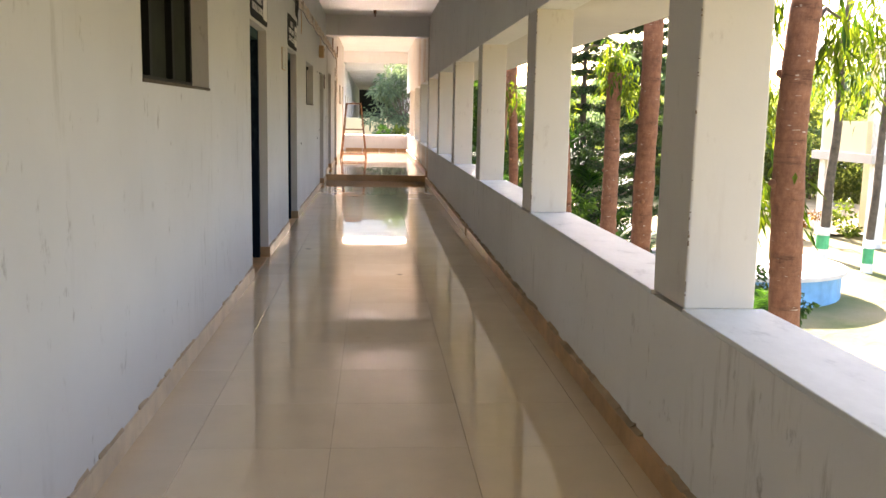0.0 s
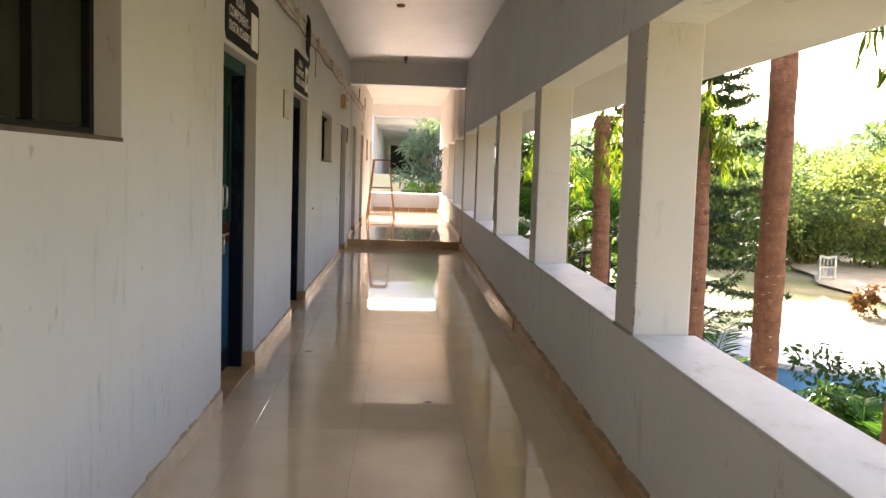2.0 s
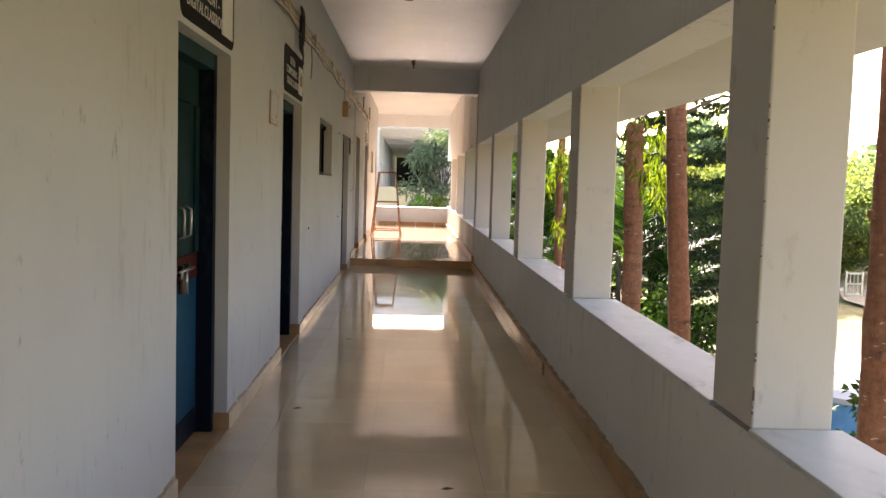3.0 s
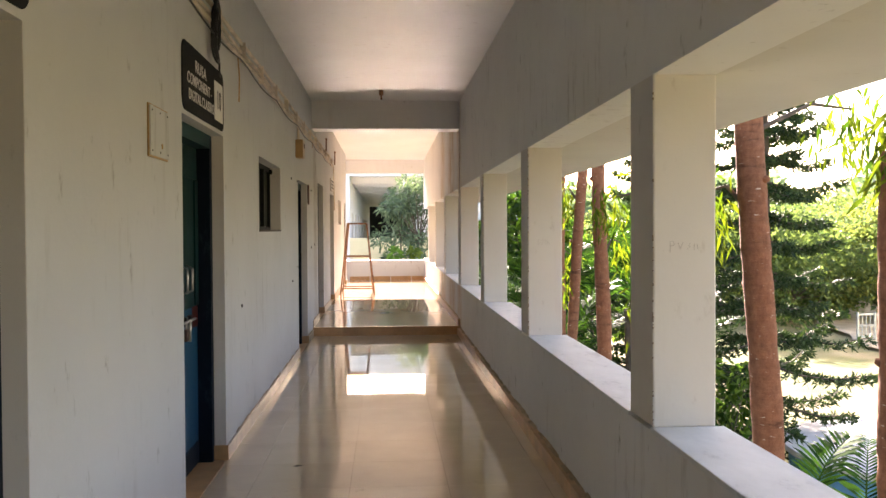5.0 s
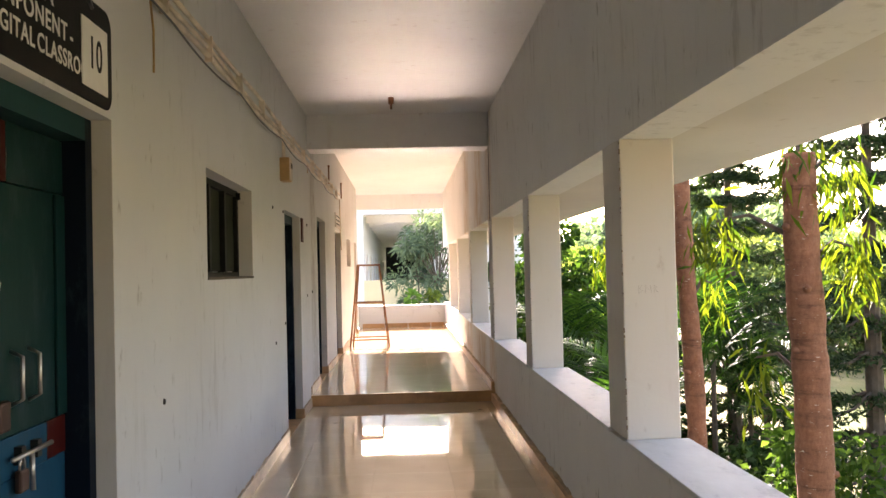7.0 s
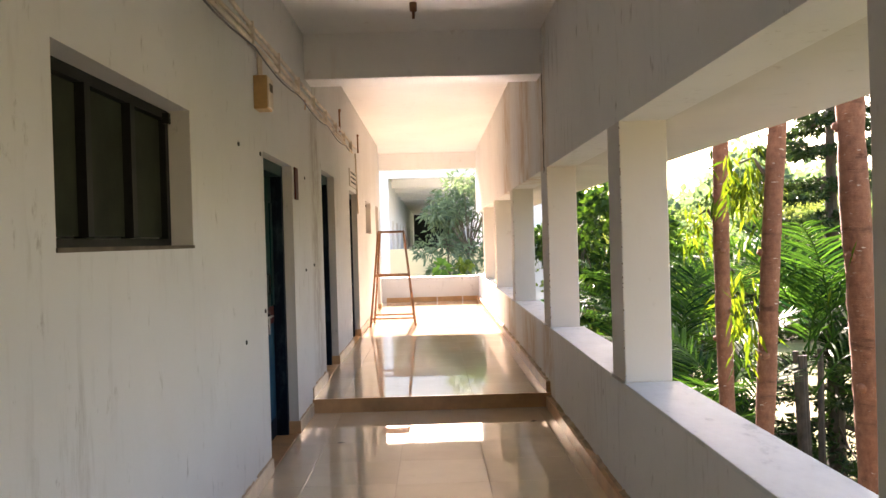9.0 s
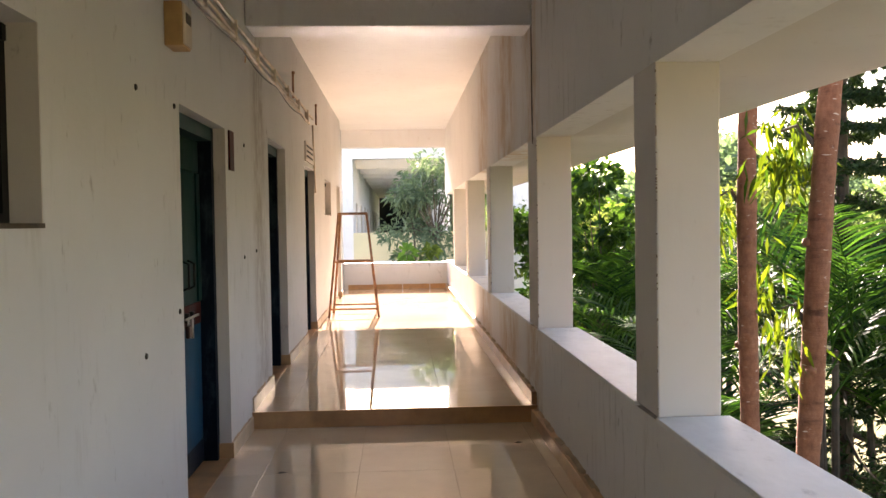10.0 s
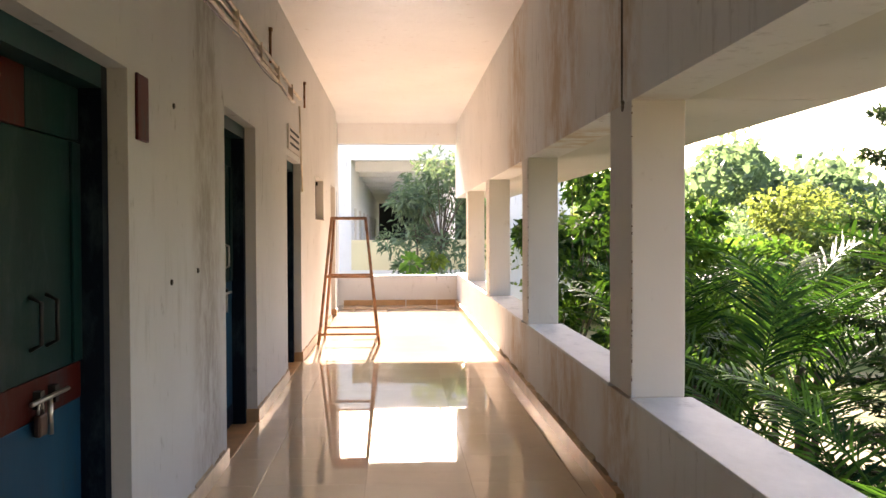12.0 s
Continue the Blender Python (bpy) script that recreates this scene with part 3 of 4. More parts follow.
s = empty("meter_box", "open wooden electrical box hanging under conduits on the wall", "electrical box")
soft_box("box_body", XL + 0.0005, XL + 0.09, 17.2, 17.38, 2.46, 2.68, M_WOODBOX, s, "varnished wooden box", 0.006)
soft_box("box_front", XL + 0.091, XL + 0.1, 17.21, 17.37, 2.47, 2.67, M_PVC, s, "ivory front", 0.003)
part("box_slot", Geo().box(XL + 0.1, XL + 0.104, 17.24, 17.34, 2.58, 2.63), M_BARKDARK, s)
for q in (17.25, 17.32):
    part("riser_pipe", Geo().tube([(XL + 0.03, q, 2.68), (XL + 0.03, q, 2.86)], 0.012, 8), M_PVC, s, "", True)

# conduits along the wall, sagging a little
for k, (zz, rr_, xo) in enumerate(((2.865, 0.016, 0.022), (2.915, 0.013, 0.019), (2.985, 0.014, 0.02))):
    pts = []
    yy = 8.6 + 0.3 * k
    while yy < (24.4, 23.0, 24.9)[k]:
        pts.append((XL + xo + 0.006 * noise.noise((yy, k, 0)), yy, zz + 0.03 * noise.noise((yy * 0.6, k * 5, 2))))
        yy += 0.4
    tagged(part("conduit", Geo().tube(pts, rr_, 8), M_PVC, None, "", True), "ivory plastic conduit running along the wall under the ceiling", "conduit", "wall conduits")
pts = [(XL + 0.05, 9.0 + 0.35 * j, 2.83 - 0.05 * abs(math.sin(j * 0.55)) + 0.02 * noise.noise((j, 3, 1))) for j in range(42)]
tagged(part("loose_wire", Geo().tube(pts, 0.006, 6), M_CABLE, None, "", True), "thin dark wire sagging below the conduits", "wire", "loose wires")
for k in range(16):
    yy = 9.2 + k * 0.98
    tagged(part("conduit_clip", Geo().box(XL + 0.0005, XL + 0.045, yy, yy + 0.02, 2.845, 2.995), M_PVC), "small ivory clip holding the conduits", "clip", "conduit clips")
g = Geo()
for k in range(6):
    r0 = 0.10 + 0.012 * k
    g.tube([(XL + 0.05 + 0.012 * math.sin(3 * a + k), 11.92 + (0.05 + 0.008 * k) * math.sin(a), 2.83 + r0 * 1.35 * math.cos(a)) for a in [2 * math.pi * j / 20 for j in range(21)]], 0.008, 6, False)
g.tube([(XL + 0.05, 11.95, 2.72), (XL + 0.06, 11.97, 2.62), (XL + 0.05, 12.02, 2.58), (XL + 0.05, 12.06, 2.55)], 0.007, 6)
tagged(part("cable_coil", g, M_CABLE, None, "", True), "coil of black cable hung on the wall conduits", "cable")
for yy, zz, ln in ((12.9, 2.88, 0.36), (19.4, 2.9, 0.12)):
    tagged(part("loose_wire", Geo().tube([(XL + 0.02, yy, zz), (XL + 0.03, yy + 0.02, zz - ln * 0.5), (XL + 0.02, yy + 0.05, zz - ln)], 0.006, 6), M_WOODBOX, None, "", True), "loose brown wire dangling from the conduits", "wire", "loose wires")
for yy in (22.6, 25.3):
    tagged(part("iron_rod", Geo().tube([(XL + 0.012, yy, 2.96), (XL + 0.012, yy, 3.22)], 0.011, 8).tube([(XL + 0.012, yy, 3.22), (XL + 0.012, yy, 3.25)], 0.02, 8), M_RUST, None, "", True), "short rusty iron rod fixed high on the wall", "rod", "wall rods")
tagged(part("drop_wire", Geo().tube([(XL + 0.015, 24.75, 2.9), (XL + 0.015, 24.85, 2.4), (XL + 0.015, 24.98, 2.0)], 0.012, 6), M_PVC, None, "", True), "conduit dropping beside a door", "conduit")
tagged(part("ceiling_hook", Geo().tube([(-0.06, 18.6, CEIL), (-0.06, 18.6, CEIL - 0.07)], 0.03, 8).tube([(-0.06, 18.6, CEIL - 0.07), (-0.06, 18.6, CEIL - 0.13)], 0.012, 8), M_RUST, None, "", True), "small rusty fan hook in the ceiling", "hook", "ceiling hooks")
tagged(part("ceiling_hook", Geo().tube([(-0.12, 13.6, CEIL), (-0.12, 13.6, CEIL - 0.03)], 0.05, 8), M_RUST, None, "", True), "rusty round ceiling box", "hook", "ceiling hooks")
# plugged holes and nail stubs in the wall
for yy, zz in ((16.69, 2.175), (16.75, 0.98), (17.38, 1.12), (19.42, 2.16), (19.35, 1.33), (19.9, 1.36), (13.1, 1.0), (17.36, 2.18)):
    tagged(part("wall_plug", Geo().tube([(XL - 0.001, yy, zz), (XL + 0.008, yy, zz)], [0.016, 0.012], 8), M_IRON), "dark plug hole in the wall", "plug", "wall plugs")

tagged(part("wall_hole", Geo().tube([(XR + 0.002, 19.6, 2.19), (XR - 0.006, 19.6, 2.19)], [0.035, 0.025], 9).box(XR - 0.006, XR + 0.001, 19.612, 19.628, 2.21, 3.4), M_BARKDARK), "dark crack and broken hole at a wall joint", "crack")
strokes = (((0, -0.03), (0, 0.03), (0.02, 0.03), (0.025, 0.012), (0.0, 0.004)), ((0.045, 0.025), (0.058, -0.012), (0.072, 0.028)), ((0.115, 0.02), (0.098, 0.016), (0.112, 0.0), (0.095, -0.012)), ((0.135, -0.015), (0.136, 0.018), (0.152, 0.016), (0.158, -0.016)))
g = Geo()
for st_ in strokes:
    g.tube([(1.17 + u * 0.75, 9.8775, 1.49 + v * 0.75) for u, v in st_], 0.0009, 5)
tagged(part("scribble", g, M_SCRAWL), "faint pencil scribble on a white pillar", "scribble", "pillar scribbles")
strokes = (((0, -0.025), (0, 0.025), (0.022, 0.02), (0.004, 0.002), (0.026, -0.01), (0, -0.025)), ((0.04, -0.025), (0.045, 0.025), (0.058, -0.005), (0.072, 0.025), (0.078, -0.025)), ((0.095, -0.022), (0.096, 0.022), (0.115, 0.014), (0.098, 0.002), (0.118, -0.022)))
g = Geo()
for st_ in strokes:
    g.tube([(1.175 + u * 0.8, 13.1185, 1.47 + v * 0.8) for u, v in st_], 0.0008, 5)
tagged(part("scribble", g, M_SCRAWL), "faint pencil letters scribbled on a white pillar", "scribble", "pillar scribbles")

# tall grey steel post at the far end of the left wall
tagged(part("steel_post", Geo().box(XE + 0.002, XE + 0.07, 30.9, 31.0, RISE, 2.25), M_GREY), "tall grey painted steel channel by the wall", "post")

# ---- rusty steel stand ----
st = empty("steel_stand", "tall rusty steel frame stand on the tiled floor", "stand")
z0, z1 = RISE, 1.735
feet = {"a": (-1.04, 26.35), "b": (-0.28, 26.35), "c": (-1.03, 27.2), "d": (-0.32, 27.2)}
tops = {"a": (-0.885, 26.6), "b": (-0.455, 26.6), "c": (-0.875, 26.95), "d": (-0.465, 26.95)}


def at_height(k, z):
    t = (z - z0) / (z1 - z0)
    f, h = feet[k], tops[k]
    return (f[0] + (h[0] - f[0]) * t, f[1] + (h[1] - f[1]) * t, z)


for k in "abcd":
    part("leg", Geo().tube([at_height(k, z0), at_height(k, z1)], 0.019, 6), M_RUST, st)
for z in (z1 - 0.01, 0.98, 0.26):
    for p, q in ("ab", "cd", "ac", "bd"):
        if z < 0.5 and p + q in ("ac", "bd"):
            continue
        part("crossbar", Geo().tube([at_height(p, z), at_height(q, z)], 0.015, 6), M_RUST, st)
part("top_plate", Geo().box(-0.89, -0.45, 26.59, 26.96, z1, z1 + 0.012), M_RUST, st, "rusty top plate")

# ---- outside ground ----
GZ = -2.0
g = Geo()
N = 60
gx = [1.3 + (600 - 1.3) * (i / N) ** 3 for i in range(N + 1)]
gy = [-300 + 900 * j / 150 for j in range(151)]
for j in range(151):
    for i in range(N + 1):
        d = math.hypot(gx[i], gy[j] - 10)
        hill = 0.0 if d < 45 else min(12.0, (d - 45) * 0.05)
        g.v.append((gx[i], gy[j], GZ + 0.08 * noise.noise((gx[i] * 0.4, gy[j] * 0.4, 0)) + hill))
for j in range(150):
    for i in range(N):
        k = j * (N + 1) + i
        g.f.append((k, k + 1, k + N + 2, k + N + 1))
k = len(g.v)
g.v += [(-600, -300, GZ), (1.3, -300, GZ), (1.3, 600, GZ), (-600, 600, GZ)]
g.f.append((k, k + 1, k + 2, k + 3))
tagged(part("ground", g, M_GROUND, None, "", True), "dry grass and bare earth ground around the building", "ground", kind="structure")
g = Geo()
for k in range(40):
    y0 = 20 + k * 1.2
    x0 = 15.5 + 0.25 * k + 0.8 * noise.noise((k * 0.3, 0, 0))
    g.v += [(x0 - 2.2, y0 + 6, GZ + 0.09), (x0 + 2.6, y0 + 6, GZ + 0.09)]
    if k:
        a = 2 * k
        g.f.append((a - 2, a - 1, a + 1, a))
tagged(part("path", g, M_PATH), "pale bare earth track beyond the trees", "path", kind="structure")

# ---- round blue basin ----
bs = empty("round_basin", "round blue painted water basin with white concrete top", "basin")
def ring(r0, r1, z0, z1, n_=40, cx=7.5, cy=17.8):
    g = Geo()
    for i in range(n_):
        a = 2 * math.pi * i / n_
        ca, sa = math.cos(a), math.sin(a)
        g.v += [(cx + r0 * ca, cy + r0 * sa, z0), (cx + r1 * ca, cy + r1 * sa, z0), (cx + r1 * ca, cy + r1 * sa, z1), (cx + r0 * ca, cy + r0 * sa, z1)]
    for i in range(n_):
        a, c = 4 * i, 4 * ((i + 1) % n_)
        for p, q in ((0, 1), (1, 2), (2, 3), (3, 0)):
            g.f.append((a + p, c + p, c + q, a + q))
    return g
part("basin_wall", ring(1.75, 1.95, GZ - 0.1, GZ + 0.5), M_BASINBLUE, bs, "blue painted wall")
part("basin_top", ring(0.02, 2.05, GZ + 0.502, GZ + 0.58), M_BASINTOP, bs, "white concrete cover")


# ---- trees ----
def unit(n_):
    v = np.random.normal(size=(n_, 3))
    return v / np.linalg.norm(v, axis=1, keepdims=True)


def bark_trunk(g, base, top, r0, r1, seed, sides=14):
    base, top = Vector(base), Vector(top)
    pts, rad = [], []
    scars = random.Random(int(seed * 10))
    gap, nxt = 0.0, 0.2
    for i in range(101):
        t = i / 100
        gap = t * (top - base).length
        bulge = 0.0
        if gap > nxt:
            bulge, nxt = scars.uniform(0.02, 0.05), gap + scars.uniform(0.14, 0.3)
        p = base.lerp(top, t)
        p += Vector((noise.noise((t * 3, seed, 0)), noise.noise((t * 3, seed, 9)), 0)) * 0.07
        pts.append(p)
        rad.append((r0 + (r1 - r0) * t) * (1 + 0.10 * noise.noise((t * 22, seed, 4)) + 0.05 * noise.noise((t * 60, seed, 1)) + bulge))
    g.tube(pts, rad, sides)
    return pts, rad


def drooping_cluster(g, at, count, reach, drop, size, width=0.13):
    """Long leaves that hang from short twigs about a point."""
    at = np.array(at)
    off = np.random.normal(size=(count, 3)) * np.array([reach, reach, drop * 0.5])
    pos = at + off - np.array([0, 0, drop * 0.5])
    way = np.random.normal(size=(count, 3)) * 0.45 + np.array([0, 0, -1.0]) + off * np.array([0.6, 0.6, 0])
    g.leaves(pos, way, np.random.uniform(0.7, 1.3, count) * size, width, 0.1)


ASHOKA = [(2.5, 5.42, 0.092, 0.05, 0.0), (2.40, 6.72, 0.07, 0.30, 0.1), (2.5, 8.43, 0.088, 0.0, 0.0), (2.9, 11.17, 0.1, 0.02, 0.0), (2.54, 12.0, 0.094, -0.19, 0.05), (2.7, 14.6, 0.118, -0.03, 0.0),
          (2.5, 16.35, 0.078, -0.05, 0.0), (2.42, 17.78, 0.066, 0.216, 0.0), (2.5, 18.78, 0.064, -0.03, 0.0)]
# height at which each trunk ends or is cut, and the heights of its leaf tufts
TUFTS = [(5.2, ((1.95, 0.28, 0.1, 90, 0.0), (0.95, 0.1, 0.0, 16, 0.1))), (3.4, ((2.35, -0.2, 0.1, 110, 0.1), (2.3, 0.22, 0.0, 120, 0.1), (1.6, 0.24, 0.0, 170, 0.3), (0.9, 0.26, -0.1, 150, 0.3))), (6.0, ((0.0, 0.0, 0.0, 0, 0.0),)), (2.0, ((2.05, 0.0, 0.0, 200, 0.2), (1.8, 0.2, -0.1, 90, 0.1))),
         (5.5, ((2.25, 0.75, 0.1, 110, 0.3), (1.7, -0.25, 0.15, 50, 0.0))), (2.3, ((2.25, 0.0, 0.0, 120, 0.0), (2.1, 0.28, 0.0, 90, 0.0), (1.55, 0.30, -0.1, 110, 0.3), (1.75, -0.5, 0.2, 90, 0.0), (0.8, -0.2, 0.4, 40, 0.0))), (6.0, ((1.3, 0.24, 0.1, 40, 0.0),)), (6.0, ((1.95, -0.22, 0.1, 120, 0.0), (0.9, -0.15, 0.1, 40, 0.0))), (6.0, ((1.6, -0.15, 0.1, 50, 0.0), (1.1, 0.14, 0.1, 40, 0.0)))]
for k, ((x, y, r, lean_x, lean_y), (top, tufts)) in enumerate(zip(ASHOKA, TUFTS)):
    t = empty("ashoka_tree", "straight reddish-brown tree trunk with ringed bark and drooping leaf tufts", "tree", "trees along the corridor")
    g = Geo()
    s = (top - GZ) / 4.0
    pts, rad = bark_trunk(g, (x - lean_x * 0.8, y - lean_y, GZ - 0.2), (x + lean_x * s, y + lean_y * s, top), r * 1.12, r * 0.9, k * 7.3)
    for j in range(8, 98, 9):
        a = random.uniform(0, 6.28)
        p = pts[j]
        part("branch_stub", Geo().tube([p + Vector((math.cos(a), math.sin(a), 0)) * rad[j] * 0.7, p + Vector((math.cos(a), math.sin(a), 0.1)) * (rad[j] + 0.025)], [0.04, 0.018], 7), M_BARK, t, "", True)
    part("trunk", g, M_BARK, t, "reddish-brown ringed bark", True)
    g, any_leaf = Geo(), False
    for z, dx, dy, count, dark in tufts:
        if not count:
            continue
        any_leaf = True
        i = max(0, min(100, int((z - GZ + 0.2) / (top - GZ + 0.2) * 100)))
        c0 = pts[i]
        tip = Vector((c0.x + dx, c0.y + dy, z + 0.12))
        part("twig", Geo().tube([c0, c0.lerp(tip, 0.6) + Vector((0, 0, 0.1)), tip], [0.02, 0.014, 0.008], 6), M_BARKDARK, t)
        drooping_cluster(g, tip, int(count * 1.25), 0.07 + abs(dx) * 0.06, 0.26, 0.15, 0.085)
    if any_leaf:
        part("crown", g, M_ASHOKA, t, "yellow-green drooping leaves")


def conifer(x, y, top, spread, seed):
    t = empty("araucaria_tree", "dark layered conifer with flat drooping needle branches", "tree")
    g, gn = Geo(), Geo()
    g.tube([(x, y, GZ - 0.2), (x, y, (GZ + top) / 2), (x, y, top)], [0.13, 0.09, 0.02], 10)
    z = GZ + 0.5
    rnd = random.Random(seed)
    while z < top - 0.15:
        f = 1 - (z - GZ) / (top - GZ)
        ln = spread * (0.25 + 0.75 * f ** 0.8)
        cnt = 6
        a0 = rnd.uniform(0, 6)
        for j in range(cnt):
            a = a0 + 2 * math.pi * j / cnt + rnd.uniform(-0.2, 0.2)
            tip_z = z + rnd.uniform(-0.25, 0.1)
            d = Vector((math.cos(a), math.sin(a), 0))
            lnj = ln * rnd.uniform(0.75, 1.1)
            spine = [Vector((x, y, z)) + d * lnj * s + Vector((0, 0, (tip_z - z) * s - 0.16 * math.sin(s * 3.1))) for s in (0, 0.33, 0.66, 1.0)]
            g.tube(spine, [0.025, 0.018, 0.012, 0.006], 5)
            side = Vector((-d.y, d.x, 0))
            for s in np.arange(0.15, 1.0, 0.1):
                i = min(2, int(s * 3))
                p = spine[i].lerp(spine[i + 1], s * 3 - i)
                for sg in (-1, 1):
                    tw = (1.05 - s) * 0.26 * lnj * 0.5 + 0.09
                    q = p + side * sg * tw + d * tw * 0.55 + Vector((0, 0, -0.06))
                    m_ = 9
                    pos = [p.lerp(q, (u + 0.5) / m_) for u in range(m_)]
                    dv = (q - p).normalized()
                    pos = np.array([v for v in pos for _ in range(3)])
                    way = np.array(dv) * 0.8 + np.random.normal(size=(len(pos), 3)) * 0.5 + np.array([0, 0, 0.25])
                    gn.leaves(pos, way, np.random.uniform(0.07, 0.13, len(pos)), 0.14)
        z += 0.38 + 0.14 * f
    part("trunk", g, M_BARKDARK, t)
    part("needles", gn, M_CONIFER, t, "dark green needles")


conifer(5.8, 19.6, 4.6, 1.9, 3)
conifer(5.3, 23.0, 4.4, 1.8, 5)


def blade(g, at, way, flat, length, width, sag):
    """One long leaflet: a tapering strip that droops towards its tip."""
    k = len(g.v)
    for u, w in ((0.0, 0.35), (0.3, 1.0), (0.7, 0.75)):
        p = at + way * (length * u) - Vector((0, 0, sag * length * u * u))
        g.v += [tuple(p + flat * (width * w)), tuple(p - flat * (width * w))]
    g.v.append(tuple(at + way * length - Vector((0, 0, sag * length))))
    g.f += [(k, k + 1, k + 3, k + 2), (k + 2, k + 3, k + 5, k + 4), (k + 4, k + 5, k + 6)]


def palm(x, y, crown_z, fronds, length, seed):
    t = empty("areca_palm", "clump of feathery green areca palm fronds", "palm", "palms beside the corridor")
    rnd = random.Random(seed)
    for k in range(4):
        ox, oy = rnd.uniform(-0.25, 0.25), rnd.uniform(-0.25, 0.25)
        part("stem", Geo().tube([(x + ox, y + oy, GZ - 0.1), (x + ox * 1.6, y + oy * 1.6, crown_z - 0.1)], [0.05, 0.035], 8), M_BARKDARK, t)
    for k in range(fronds):
        a = 6.283 * (k * 0.382 + rnd.uniform(-0.06, 0.06))
        up = rnd.uniform(0.95, 1.5)
        ln = length * rnd.uniform(0.8, 1.2)
        d = Vector((math.cos(a), math.sin(a), 0))
        st_ = Vector((x + rnd.uniform(-0.25, 0.25), y + rnd.uniform(-0.25, 0.25), crown_z + rnd.uniform(-0.7, 0.2)))
        spine = [st_ + d * ln * (u * math.cos(up) + 0.3 * u * u) + Vector((0, 0, ln * (u * math.sin(up) - 0.36 * u * u))) for u in [j / 10 for j in range(11)]]
        g = Geo()
        count = 32
        for j in range(6, count):
            u = j / count * 10
            i = min(9, int(u))
            p = spine[i].lerp(spine[i + 1], u - i)
            dv = (spine[i + 1] - spine[i]).normalized()
            side = dv.cross(Vector((0, 0, 1))).normalized()
            up_ = side.cross(dv)
            for sg in (-1, 1):
                way = (dv * (0.75 + rnd.uniform(-0.1, 0.1)) + side * sg + up_ * (0.35 + rnd.uniform(-0.15, 0.15))).normalized()
                size = 0.33 * length * math.sin(math.pi * (0.2 + 0.7 * j / count)) * rnd.uniform(0.85, 1.1)
                blade(g, p, way, way.cross(up_).cross(way).cross(way).normalized(), size, 0.0145, rnd.uniform(0.12, 0.4))
        fr = part("frond", g, M_PALM, t)
        part("rib", Geo().tube(spine, [0.013 * (1 - j / 13) for j in range(11)], 5), M_PALM, fr)


for k, (x, y, z, c, ln) in enumerate(((3.1, 20.6, -0.3, 8, 1.7), (3.5, 23.2, -0.25, 9, 1.9), (4.3, 21.2, 0.3, 9, 2.2), (4.4, 24.6, 0.1, 10, 2.2), (3.2, 25.4, -0.2, 9, 1.9), (3.65, 13.4, -1.15, 11, 1.25), (4.6, 11.0, -1.2, 12, 1.1), (5.6, 22.4, -0.3, 13, 1.6), (3.4, 28.0, 0.0, 12, 1.7))):
    palm(x, y, z, c, ln, 11 + k)


def broadleaf(name, x, y, base, top, spread, mat, clumps, per, size, seed, label, bare=0.35, group="background trees", blade_width=0.3):
    t = empty(name, label, "tree", group)
    rnd = random.Random(seed)
    np.random.seed(seed)
    g, gl = Geo(), Geo()
    h = top - base
    fork = Vector((x + rnd.uniform(-0.2, 0.2), y + rnd.uniform(-0.2, 0.2), base + h * bare))
    r = 0.013 * h
    g.tube([(x, y, base - 0.3), fork.lerp(Vector((x, y, base)), 0.5), fork], [r, r * 0.8, r * 0.7], 8)
    for k in range(clumps):
        a = rnd.uniform(0, 6.283)
        zz = rnd.uniform(0.0, 1.0)
        rad = spread * math.sqrt(rnd.uniform(0.05, 1)) * (1.0 - 0.55 * abs(zz - 0.35))
        c = Vector((x + rad * math.cos(a), y + rad * math.sin(a), base + h * (bare * 0.75 + (1 - bare * 0.75) * zz) - 0.12 * h * (rad / spread)))
        mid = fork.lerp(c, 0.5) + Vector((0, 0, 0.05 * h))
        g.tube([fork, mid, c], [r * 0.4, r * 0.22, r * 0.06], 5, False)
        n_ = int(per * rnd.uniform(0.6, 1.3))
        rr_ = spread * rnd.uniform(0.2, 0.36)
        off = unit(n_) * (np.random.uniform(0.25, 1, (n_, 1)) ** 0.5) * rr_ * np.array([1.1, 1.1, 0.75])
        gl.leaves(np.array(c) + off, off + np.random.normal(size=(n_, 3)) * rr_ * 0.6 + np.array([0, 0, -0.15 * rr_]), np.random.uniform(0.7, 1.3, n_) * size, blade_width, 0.15)
    part("trunk", g, M_BARKDARK, t)
    part("crown", gl, mat, t, "leafy crown")


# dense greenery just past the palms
# the first two wear the leaf copy with shade in its colour
broadleaf("creeper_tree", 3.3, 26.6, GZ, 2.6, 1.1, M_ASHOKA_SHADE, 26, 190, 0.15, 40, "dense tree hung with drooping leaves in shade-darkened green", 0.25, "trees along the corridor")
broadleaf("creeper_tree", 3.0, 30.3, GZ, 2.9, 1.2, M_ASHOKA_SHADE, 26, 190, 0.15, 41, "dense tree hung with drooping leaves in shade-darkened green", 0.25, "trees along the corridor")
broadleaf("creeper_tree", 4.9, 28.8, GZ, 1.9, 1.5, M_TREE_A, 26, 190, 0.15, 42, "dense sunlit green tree", 0.25, "trees along the corridor")
broadleaf("shrub", 3.7, 11.0, GZ, 0.0, 0.85, M_BUSH, 18, 170, 0.09, 44, "dense green shrub beside the basin", 0.1, "shrubs")
broadleaf("shrub", 5.6, 13.0, GZ, -0.7, 1.1, M_BUSH, 16, 150, 0.1, 45, "dense green shrub beside the basin", 0.1, "shrubs")
broadleaf("shrub", 4.4, 18.0, GZ, 0.1, 1.1, M_TREE_A, 16, 170, 0.12, 46, "dense green shrub under the conifers", 0.1, "shrubs")
